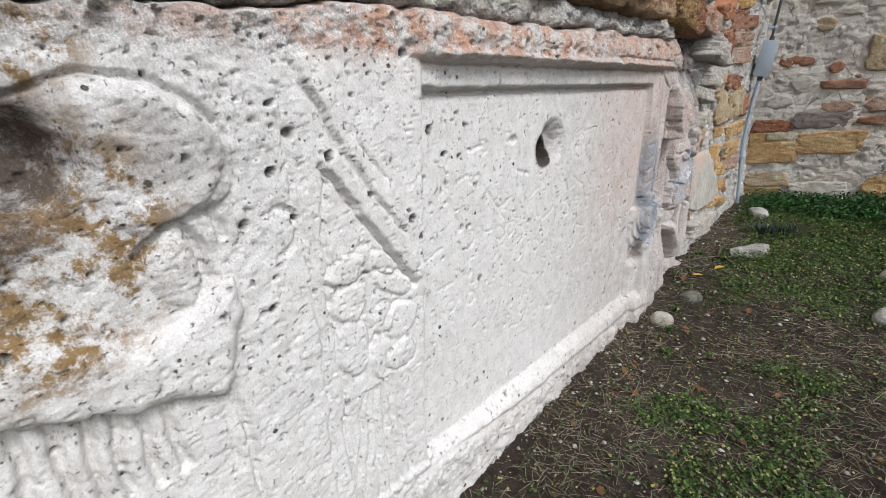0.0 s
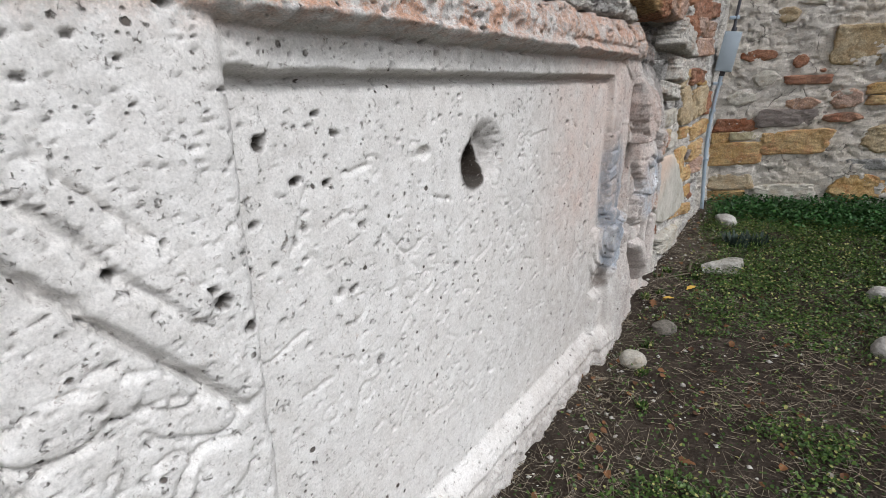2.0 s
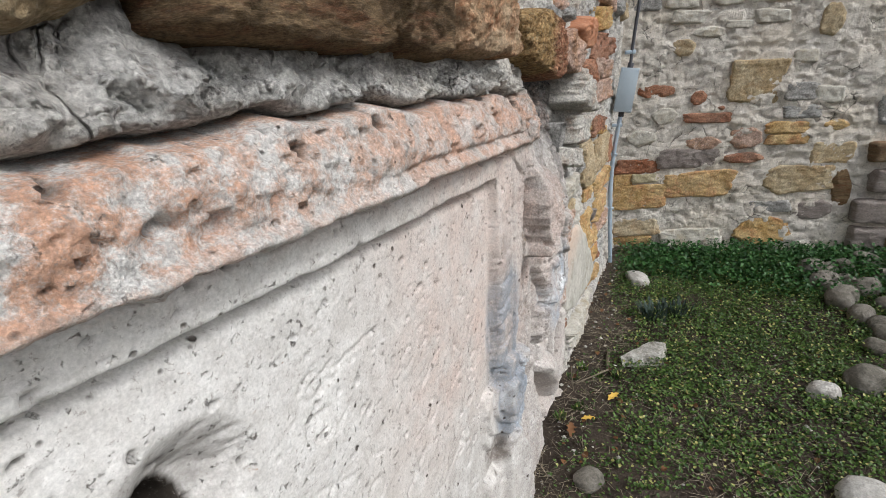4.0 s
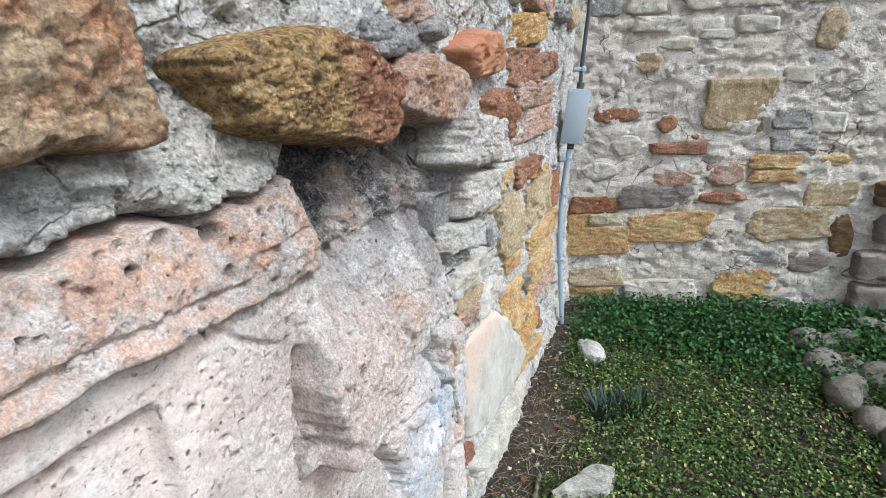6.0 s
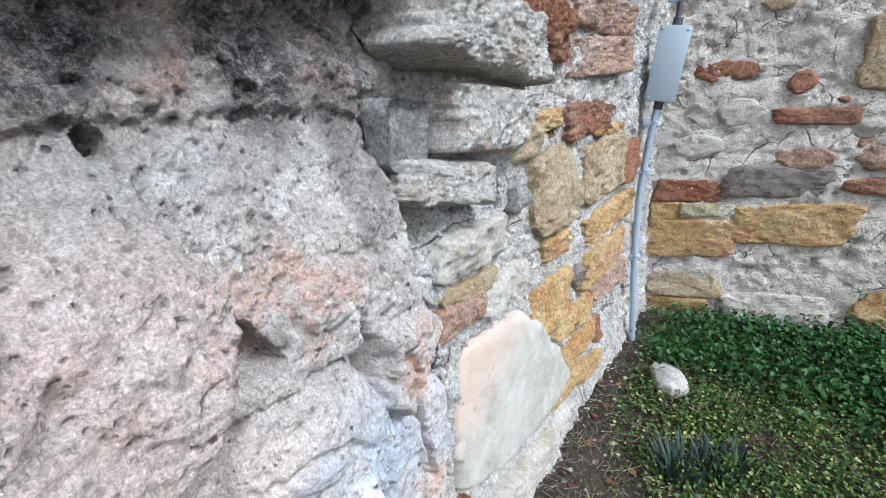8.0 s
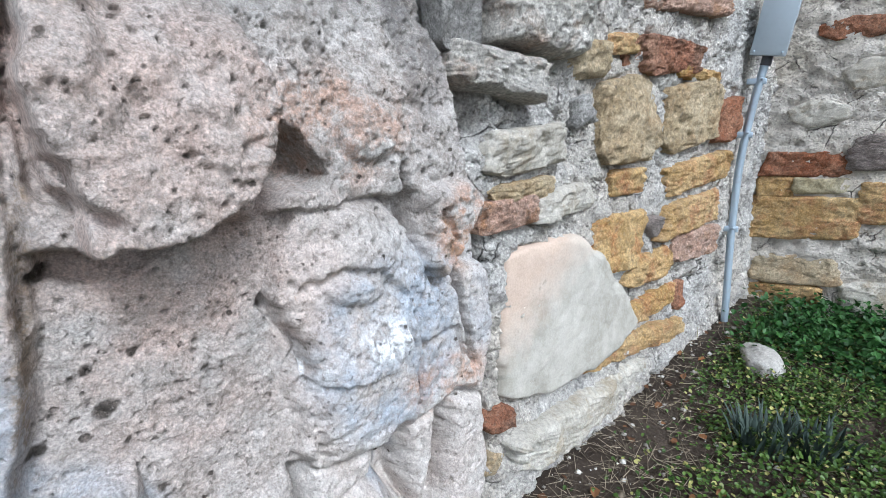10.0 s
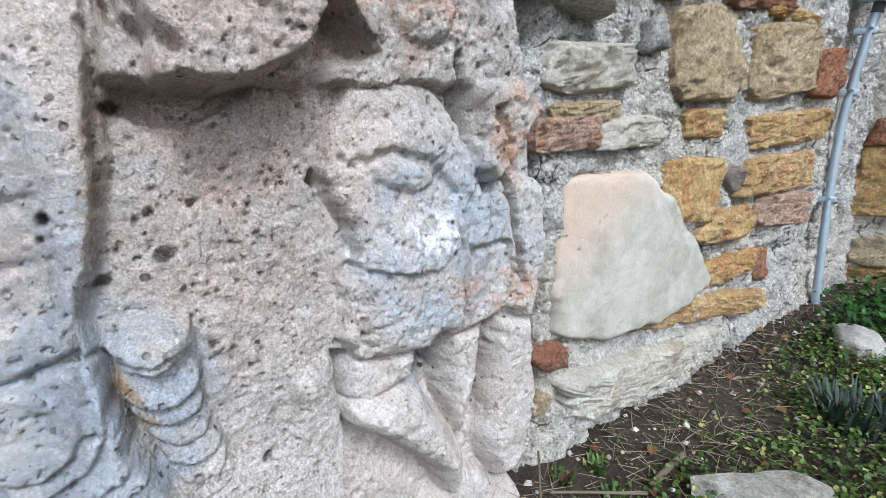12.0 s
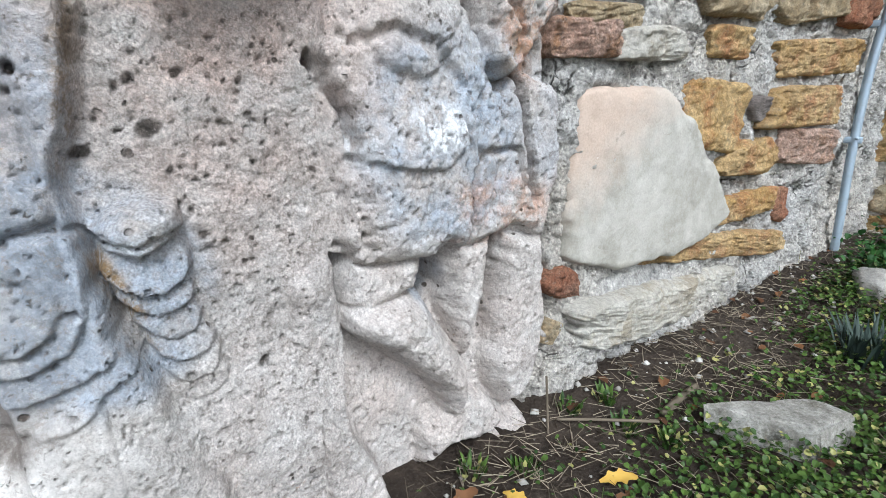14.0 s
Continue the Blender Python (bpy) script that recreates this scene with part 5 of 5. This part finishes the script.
for k in range(34):
    t = k / 33
    loose_stone(1.58 + 0.75 * rs.uniform() ** 1.4 - 0.12 * t, 3.95 + 1.25 * t + rs.uniform(-0.12, 0.12), rs.uniform(0.06, 0.115), rs.uniform(0.05, 0.085), rs.uniform(0.05, 0.08), rs.uniform(0, 180),
                COBBLE, "rounded grey cobble in a heap on the grass", 20 + k, 2.2, 0.25)["group"] = "heap of cobbles"


def wedge_stone():
    """A squared block, sharp at one end, lying on its side."""
    bm = bmesh.new()
    low = [bm.verts.new(p) for p in ((-0.105, -0.125, -0.02), (0.120, -0.055, -0.04), (0.130, 0.120, -0.04), (0.00, 0.130, -0.04))]
    top = [bm.verts.new(p) for p in ((-0.135, -0.110, 0.050), (0.085, -0.030, 0.080), (0.105, 0.110, 0.078), (0.010, 0.105, 0.070))]
    bm.faces.new(low[::-1]), bm.faces.new(top)
    for i in range(4):
        bm.faces.new((low[i], low[(i + 1) % 4], top[(i + 1) % 4], top[i]))
    bmesh.ops.bevel(bm, geom=bm.edges[:], offset=0.006, segments=2, affect="EDGES")
    bmesh.ops.triangulate(bm, faces=bm.faces[:])
    bmesh.ops.subdivide_edges(bm, edges=bm.edges[:], cuts=4, use_grid_fill=True)
    for v in bm.verts:
        v.co += v.normal * (0.006 * noise.noise(v.co * 18) + 0.003 * noise.noise(v.co * 55))
    return bm


wedge = part("squared_stone", wedge_stone(), WEDGE, smooth=False)
wedge.matrix_world = pose(0.430, 3.530, 0.0)
tagged(wedge, "broken squared grey stone block lying on soil", "stone")


# ---------------------------------------------------------------- pipe and box in the corner
def corner_fitting():
    top = new("cable_conduit")
    tagged(top, "grey galvanised conduit with a grey box clipped in the wall corner", "conduit")
    part("lower_pipe", tube([(0.058, 4.84, -0.02), (0.046, 4.84, 0.25), (0.026, 4.845, 0.56), (0.017, 4.85, 0.88), (0.030, 4.85, 1.10), (0.050, 4.85, 1.28), (0.064, 4.855, 1.37)], 0.0165), STEEL, top, "bluish galvanised steel pipe")
    part("cable", tube([(0.104, 4.86, 1.69), (0.110, 4.86, 1.83), (0.122, 4.86, 1.98), (0.140, 4.86, 2.25), (0.16, 4.86, 3.2)], 0.012), BLACK, top, "dark thin cable")
    turn = pose(0.084, 4.857, 1.530, 0, 7.0, 10)
    body = part("box", block((0.125, 0.07, 0.315), 0.004, turn), BOXGREY, top, "flat grey painted metal box")
    part("lid", block((0.131, 0.012, 0.321), 0.003, turn @ pose(0, -0.040, 0)), BOXGREY, body)
    for sx in (-1, 1):
        for sz in (-1, 1):
            part("screw", tube([turn @ Vector((sx * 0.052, -0.045, sz * 0.145)), turn @ Vector((sx * 0.052, -0.049, sz * 0.145))], 0.005, 8), STEEL, body)
    for z in (-0.175, 0.175):
        part("gland", tube([turn @ Vector((0, 0, z - 0.022)), turn @ Vector((0, 0, z + 0.022))], 0.021, 10), BLACK, top, "dark round cable gland")
    for z, x, y in ((1.27, 0.049, 4.85), (1.04, 0.026, 4.85), (0.60, 0.025, 4.845), (1.80, 0.108, 4.86)):
        clip = part("clip", block((0.075, 0.030, 0.026), 0.004, pose(x - 0.012, y, z, 0, 0, 16)), STEEL, top, "small metal pipe clip")
        part("bolt", tube([(x + 0.012, y - 0.012, z + 0.010), (x + 0.016, y - 0.034, z + 0.010)], 0.006, 8), STEEL, clip)
    return top


corner_fitting()


# ---------------------------------------------------------------- litter that can be told apart
def oak_leaf(x, y, size, turn, material, label):
    """One lobed leaf, curled along its rib."""
    bm = bmesh.new()
    rib = [bm.verts.new((-0.5 + k / 10, 0, 0.03 * math.sin(k))) for k in range(11)]
    for side in (-1, 1):
        rim = [bm.verts.new((-0.5 + k / 10, side * (0.04 + 0.24 * math.sin(math.pi * k / 10) * (0.65 + 0.35 * math.cos(k * 2.1))), 0.10 * math.sin(math.pi * k / 10))) for k in range(11)]
        for k in range(10):
            bm.faces.new((rib[k], rib[k + 1], rim[k + 1], rim[k])[::side])
    ob = part("leaf", bm, material)
    ob.matrix_world = pose(x, y, float(rises(np.array([x]), np.array([y]))[0]) + 0.016, 8, -6, turn) @ Matrix.Diagonal((size, size, size, 1))
    return tagged(ob, label, "leaf")


oak_leaf(0.305, 3.11, 0.085, 60, YELLOW, "yellow lobed oak leaf lying on soil")
oak_leaf(0.212, 2.90, 0.07, 20, YELLOW, "small yellow leaf lying among weeds")
oak_leaf(0.145, 2.80, 0.10, 100, DEAD, "reddish brown dead leaf leaning by the wall")
oak_leaf(0.60, 1.56, 0.06, 10, DEAD, "brown dead leaf lying on soil")


def stick(points, r, label):
    return tagged(part("twig", tube(points, r, 7), STRAW), label, "twig")


stick([(0.10, 3.13, -0.005), (0.16, 3.21, 0.0), (0.25, 3.33, 0.002)], 0.004, "thin pale dry stalk lying on soil")
stick([(0.24, 3.36, 0.005), (0.23, 3.44, 0.012), (0.225, 3.53, 0.018)], 0.010, "short weathered grey stick on soil")
stick([(0.10, 3.10, -0.04), (0.085, 3.105, 0.04), (0.08, 3.10, 0.12)], 0.003, "thin upright dry stalk by the wall")


# ---------------------------------------------------------------- stones set in the walls
STONE_COUNT = [0]


def outline(t, rs, blocky, sides=()):
    """Radius of an uneven many-sided outline, by direction."""
    if sides:
        way, far = [radians(a) for a, d in sides], [d for a, d in sides]
    elif blocky:
        way = [k * math.pi / 2 + rs.normal(0, 0.07) for k in range(4)] + [math.pi / 4 + k * math.pi / 2 + rs.normal(0, 0.25) for k in range(4)]
        far = [rs.uniform(0.93, 1.03) for k in range(4)] + [rs.uniform(1.12, 1.38) for k in range(4)]
    else:
        way = [2 * math.pi * (k + rs.uniform(-0.32, 0.32)) / 8 for k in range(8)]
        far = [rs.uniform(0.84, 1.04) for k in range(8)]
    r = np.full_like(t, 9.0)
    for a, d in zip(way, far):
        c = np.cos(t - a)
        r = np.where(c > 0.05, np.minimum(r, d / np.maximum(c, 0.05)), r)
    r = np.minimum(r, 1.42)
    return 0.6 * r + 0.2 * np.roll(r, 1) + 0.2 * np.roll(r, -1)


def stone(place, u, z, w, h, tilt, proud, material, power=3.0, fine=False, label="", sides=()):
    """One stone in a wall: an uneven outline, a rough nearly flat face, its foot sunk in the mortar."""
    STONE_COUNT[0] += 1
    rs, seed = np.random.RandomState(STONE_COUNT[0]), STONE_COUNT[0] * 3.7
    w, h = (w, h) if sides else (w * 1.12, h * 1.12)
    n = int(min(80, max(14, max(w, h) / (0.006 if fine else 0.010 if place is front else 0.011))))
    g = np.concatenate([[-1.012], np.sin(np.linspace(-1, 1, n) * math.pi / 2 * 0.92) / math.sin(math.pi / 2 * 0.92), [1.012]])
    a, b = np.meshgrid(g, g, indexing="ij")
    m, t = np.maximum(np.abs(a), np.abs(b)), np.arctan2(b, a)
    ring = np.arange(96) * 2 * math.pi / 96 - math.pi
    r = outline(ring, rs, power >= 3.5, sides)
    r = r * (1 + 0.04 * vnoise(np.cos(ring) * 5 + seed, np.sin(ring) * 5, 150) + 0.02 * vnoise(np.cos(ring) * 12, np.sin(ring) * 12 + seed, 151))
    r = np.interp(t, np.append(ring, math.pi), np.append(r, r[0]))
    c, s = math.cos(radians(tilt)), math.sin(radians(tilt))
    lean, nod = rs.normal(0, 0.05, 2)
    da, db = 0.5 * w * r * m * np.cos(t), 0.5 * h * r * m * np.sin(t)
    pu, pz = u + da * c - db * s, z + da * s + db * c
    rim = np.maximum(1.0 - m, 0) * r * 0.5 * min(w, h)
    chip = 0.5 + 0.5 * vnoise(pu * 22 + seed, pz * 22, 153)
    high = 1.0 - np.exp(-rim / (0.003 + 0.010 * chip ** 2))
    rough = fbm(pu + seed, pz, 0.11, 3, 160, 0.6) * 0.008 + fbm(pu + seed, pz, 0.030, 4, 166, 0.75) * 0.008
    facet = vnoise(pu * 9 + seed, pz * 9, 155)
    rough = rough + 0.010 * np.round(facet * 2.2 + 0.25 * fbm(pu, pz + seed, 0.05, 3, 157)) / 2.2 * (0.0 if label else 1.0) * (0.4 if place is rear else 1.0)
    rough = rough - 0.002 * np.clip(1 - np.abs(fbm(pu, pz * 1.4 + seed, 0.09, 3, 172, 0.6)) * 2.5, 0, 1) ** 2
    rough = rough * (0.18 if label else 0.5 if place is rear else 0.9)
    o = np.where(m > 1.001, -0.06, proud * high + rough * np.minimum(1.0, 1.6 * high) + lean * da + nod * db)
    faces = quads(len(g), len(g))
    ob = put("stone", mesh_of("stone", place(pu, pz, o).reshape(-1, 3), faces), material, wall_carved if place is front else wall_rear)
    return tagged(ob, label) if label else ob


stone(front, 3.56, 0.550, 0.70, 0.52, 0, 0.030, SLAB, 3.6, True, "large smooth pale slab with a rosy corner",
      ((180, 0.95), (92, 0.98), (49, 0.70), (31, 0.63), (-46, 1.05), (-82, 0.90), (-116, 1.03)))
stone(front, 3.312, 1.062, 0.281, 0.103, 3, 0.020, CREAM, 5)
stone(front, 3.815, 1.123, 0.325, 0.246, 6, 0.016, TAN, 4)
stone(front, 4.300, 1.135, 0.400, 0.221, 7, 0.016, TAN, 4)
stone(front, 3.839, 0.924, 0.180, 0.081, 0, 0.016, OCHRE, 3.6)
stone(front, 4.442, 0.905, 0.546, 0.107, 3, 0.020, OCHRE, 3.5)
stone(front, 3.235, 0.903, 0.198, 0.076, 2, 0.020, PINK, 3.5)
stone(front, 3.811, 0.720, 0.307, 0.183, -5, 0.016, OCHRE, 3.6)
stone(front, 4.061, 0.738, 0.097, 0.080, -4, 0.020, MAUVE, 2)
stone(front, 4.432, 0.740, 0.549, 0.130, -0, 0.020, OCHRE, 3.5)
stone(front, 4.067, 0.579, 0.339, 0.117, 1, 0.020, OCHRE, 3)
stone(front, 4.369, 0.382, 0.066, 0.120, -3, 0.016, RED, 3.6)
stone(front, 4.094, 0.414, 0.379, 0.082, 2, 0.020, OCHRE, 4)
stone(front, 3.967, 0.290, 0.803, 0.086, -7, 0.020, OCHRE, 5)
stone(front, 3.220, 0.313, 0.142, 0.075, -25, 0.020, RED, 2.4)
stone(front, 3.190, 0.178, 0.063, 0.063, -23, 0.016, TAN, 3.6)
stone(front, 4.060, 1.333, 0.347, 0.106, 4, 0.016, RED, 3.6)
stone(front, 4.332, 1.279, 0.386, 0.045, -2, 0.016, OCHRE, 3.6)
stone(front, 3.748, 1.345, 0.158, 0.054, 5, 0.016, OCHRE, 3.6)
stone(front, 4.680, 1.104, 0.279, 0.167, 5, 0.016, RED, 3.6)
stone(front, 4.488, 0.595, 0.397, 0.115, -3, 0.016, PINK, 3.6)
stone(front, 3.688, 0.151, 0.818, 0.135, -3, 0.045, CREAM, 4)
stone(front, 3.310, 1.548, 0.480, 0.160, -6, 0.085, PALE, 4, True)
stone(front, 3.340, 1.365, 0.300, 0.140, -3, 0.060, PALE, 4, True)
stone(front, 3.185, 1.240, 0.260, 0.092, -8, 0.050, PALE, 4, True)
stone(front, 3.075, 1.350, 0.110, 0.120, 5, -0.020, GREY, 4)
stone(front, 3.560, 1.290, 0.170, 0.090, 4, 0.020, TAN, 4)
stone(front, 3.480, 0.905, 0.260, 0.070, 3, 0.018, CREAM, 4)
stone(front, 3.300, 0.955, 0.230, 0.050, 2, 0.016, TAN, 4)
stone(front, 3.664, 1.578, 0.352, 0.143, 2, 0.016, RED, 3.6)
stone(front, 4.178, 1.540, 0.611, 0.126, 4, 0.016, PINK, 3.6)
stone(front, 4.034, 1.331, 0.455, 0.094, -1, 0.016, RED, 3.6)
stone(front, 2.505, 1.715, 0.500, 0.190, -3, 0.085, TWO_TONE, 2.6, True)
stone(front, 2.985, 1.716, 0.379, 0.163, 1, 0.075, PINK, 2.8)
stone(front, 3.364, 1.818, 0.355, 0.143, 2, 0.065, ORANGE, 2.4)
stone(front, 3.638, 1.618, 0.367, 0.162, -2, 0.045, RED, 2.8)
stone(front, 4.023, 1.955, 0.557, 0.117, 6, 0.016, OCHRE, 3.6)
stone(front, 3.983, 1.799, 0.341, 0.147, 2, 0.016, RED, 3.6)
stone(front, 2.872, 1.846, 0.196, 0.071, 7, 0.016, GREY, 3.6)
stone(front, 3.044, 1.867, 0.136, 0.057, 2, 0.045, GREY, 2.8)
stone(front, 4.227, 1.679, 0.611, 0.117, 0, 0.016, PINK, 3.6)
stone(front, 4.502, 1.828, 0.515, 0.100, 4, 0.016, RED, 3.6)
stone(front, 1.945, 1.815, 0.415, 0.290, 3, 0.085, BOULDER, 4, True)
stone(front, 1.590, 1.790, 0.270, 0.270, -1, 0.085, BROWN, 4, True)
stone(front, 2.871, 1.835, 0.275, 0.078, 4, 0.016, GREY, 3.6)
stone(front, 2.937, 1.905, 0.197, 0.057, 5, 0.016, PINK, 3.6)
stone(front, 3.538, 1.153, 0.096, 0.079, 6, 0.016, GREY, 3.6)
stone(rear, 0.275, 1.510, 0.281, 0.102, -1, 0.017, RED, 3)
stone(rear, 0.604, 1.439, 0.109, 0.100, -1, 0.017, RED, 3)
stone(rear, 1.001, 1.551, 0.354, 0.297, -1, 0.017, TAN, 5.0)
stone(rear, 0.704, 1.281, 0.373, 0.078, 0, 0.017, RED, 5.0)
stone(rear, 0.674, 1.076, 0.239, 0.107, 2, 0.017, PINK, 3)
stone(rear, 0.979, 1.119, 0.224, 0.171, 1, 0.017, PINK, 3)
stone(rear, 1.270, 1.192, 0.292, 0.085, 1, 0.017, OCHRE, 5.0)
stone(rear, 1.286, 1.098, 0.294, 0.077, 2, 0.017, OCHRE, 5.0)
stone(rear, 1.583, 1.205, 0.151, 0.079, 1, 0.017, OCHRE, 3)
stone(rear, 0.182, 0.880, 0.341, 0.116, 3, 0.017, RED, 5.0)
stone(rear, 0.595, 0.946, 0.460, 0.147, 2, 0.017, MAUVE, 4.0)
stone(rear, 0.986, 0.950, 0.289, 0.081, 2, 0.017, RED, 3.0)
stone(rear, 0.063, 0.757, 0.167, 0.100, 3, 0.017, OCHRE, 4.0)
stone(rear, 0.274, 0.779, 0.242, 0.078, 3, 0.017, OLIVE, 4.0)
stone(rear, 0.194, 0.602, 0.453, 0.208, 4, 0.017, OCHRE, 5.0)
stone(rear, 0.664, 0.729, 0.491, 0.202, 4, 0.017, OCHRE, 5.0)
stone(rear, 1.408, 0.784, 0.439, 0.203, 4, 0.017, TAN, 5.0)
stone(rear, 1.593, 0.991, 0.279, 0.155, 2, 0.017, TAN, 5.0)
stone(rear, 1.221, 0.546, 0.302, 0.093, 5, 0.017, GREY, 4.0)
stone(rear, 0.199, 0.330, 0.359, 0.150, 6, 0.017, TAN, 4.0)
stone(rear, 0.151, 0.188, 0.329, 0.097, 6, 0.017, OCHRE, 4.0)
stone(rear, 0.651, 0.239, 0.455, 0.167, 6, 0.017, CREAM, 4.0)
stone(rear, 1.206, 0.331, 0.404, 0.253, 6, 0.017, OCHRE, 3.0)
stone(rear, 1.697, 0.700, 0.129, 0.311, 4, 0.017, BROWN, 3.0)
stone(rear, 0.454, 1.830, 0.170, 0.125, -3, 0.017, TAN, 2.5)
stone(rear, 1.434, 1.960, 0.143, 0.219, -4, 0.017, TAN, 3.0)
stone(rear, 0.838, 1.974, 0.168, 0.058, -4, 0.017, CREAM, 4.0)
stone(rear, 1.529, 0.526, 0.270, 0.145, 5, 0.017, MAUVE, 3.0)
stone(rear, 0.629, 1.935, 0.206, 0.075, -3, 0.017, CREAM, 3.0)
stone(rear, 1.326, 1.462, 0.213, 0.123, -1, 0.017, GREY, 4.0)
stone(rear, 1.307, 1.717, 0.156, 0.088, -2, 0.017, CREAM, 4.0)
stone(rear, 0.483, 2.056, 0.240, 0.089, -4, 0.017, CREAM, 4.0)
stone(rear, 0.193, 1.128, 0.244, 0.129, 1, 0.017, CREAM, 3.0)
stone(rear, 0.775, 1.354, 0.061, 0.033, -0, 0.017, RED, 3.0)
stone(rear, 1.047, 2.016, 0.213, 0.085, -4, 0.017, CREAM, 4.0)
stone(rear, 1.503, 1.430, 0.180, 0.122, -1, 0.017, CREAM, 4.0)
stone(rear, 0.367, 1.302, 0.199, 0.141, 0, 0.017, CREAM, 3.0)
stone(rear, 1.347, 1.306, 0.230, 0.095, 0, 0.017, GREY, 4.0)
# loose row of larger stones over the carved block
stone(front, 1.32, 1.73, 0.42, 0.17, 1, 0.075, BROWN, 3.5)
stone(front, 0.86, 1.72, 0.42, 0.17, -2, 0.06, TAN, 3.2)
stone(front, 0.40, 1.72, 0.44, 0.17, 2, 0.06, BOULDER, 3.0)
stone(front, -0.10, 1.71, 0.46, 0.16, 0, 0.06, BROWN, 3.2)
stone(front, -0.62, 1.67, 0.46, 0.17, 1, 0.05, OCHRE, 3.0)
stone(front, -1.15, 1.66, 0.48, 0.18, 0, 0.05, TAN, 3.0)
rs = np.random.RandomState(31)
for row in range(7):
    for k in range(9):
        u, z = 1.95 + 0.25 * k + rs.uniform(-0.05, 0.05), 0.25 + 0.26 * row + rs.uniform(-0.03, 0.03)
        dark = u < 2.7 and z < 1.3
        stone(rear, u, z, rs.uniform(0.18, 0.29), rs.uniform(0.13, 0.22), rs.uniform(-4, 4), 0.09 if dark else 0.02, rs.choice([BROWN, BROWN, MAUVE] if dark else [CREAM, TAN, GREY, OCHRE]), 3.5)
for row in range(3):
    for k in range(13):
        stone(rear, 0.12 + 0.30 * k + rs.uniform(-0.05, 0.05), 2.18 + 0.18 * row + rs.uniform(-0.02, 0.02), rs.uniform(0.16, 0.27), rs.uniform(0.08, 0.13), rs.uniform(-4, 4), 0.012,
              rs.choice([CREAM, CREAM, GREY, TAN, RED]), 3.5)
for row in range(3):
    for k in range(22):
        u, z = -1.3 + 0.30 * k + rs.uniform(-0.05, 0.05), 2.10 + 0.15 * row + rs.uniform(-0.02, 0.02)
        stone(front, u, z, rs.uniform(0.17, 0.28), rs.uniform(0.08, 0.125), rs.uniform(-4, 4), rs.uniform(0.03, 0.05), rs.choice([TAN, GREY, OCHRE, PINK, RED, CREAM]), 3.0)
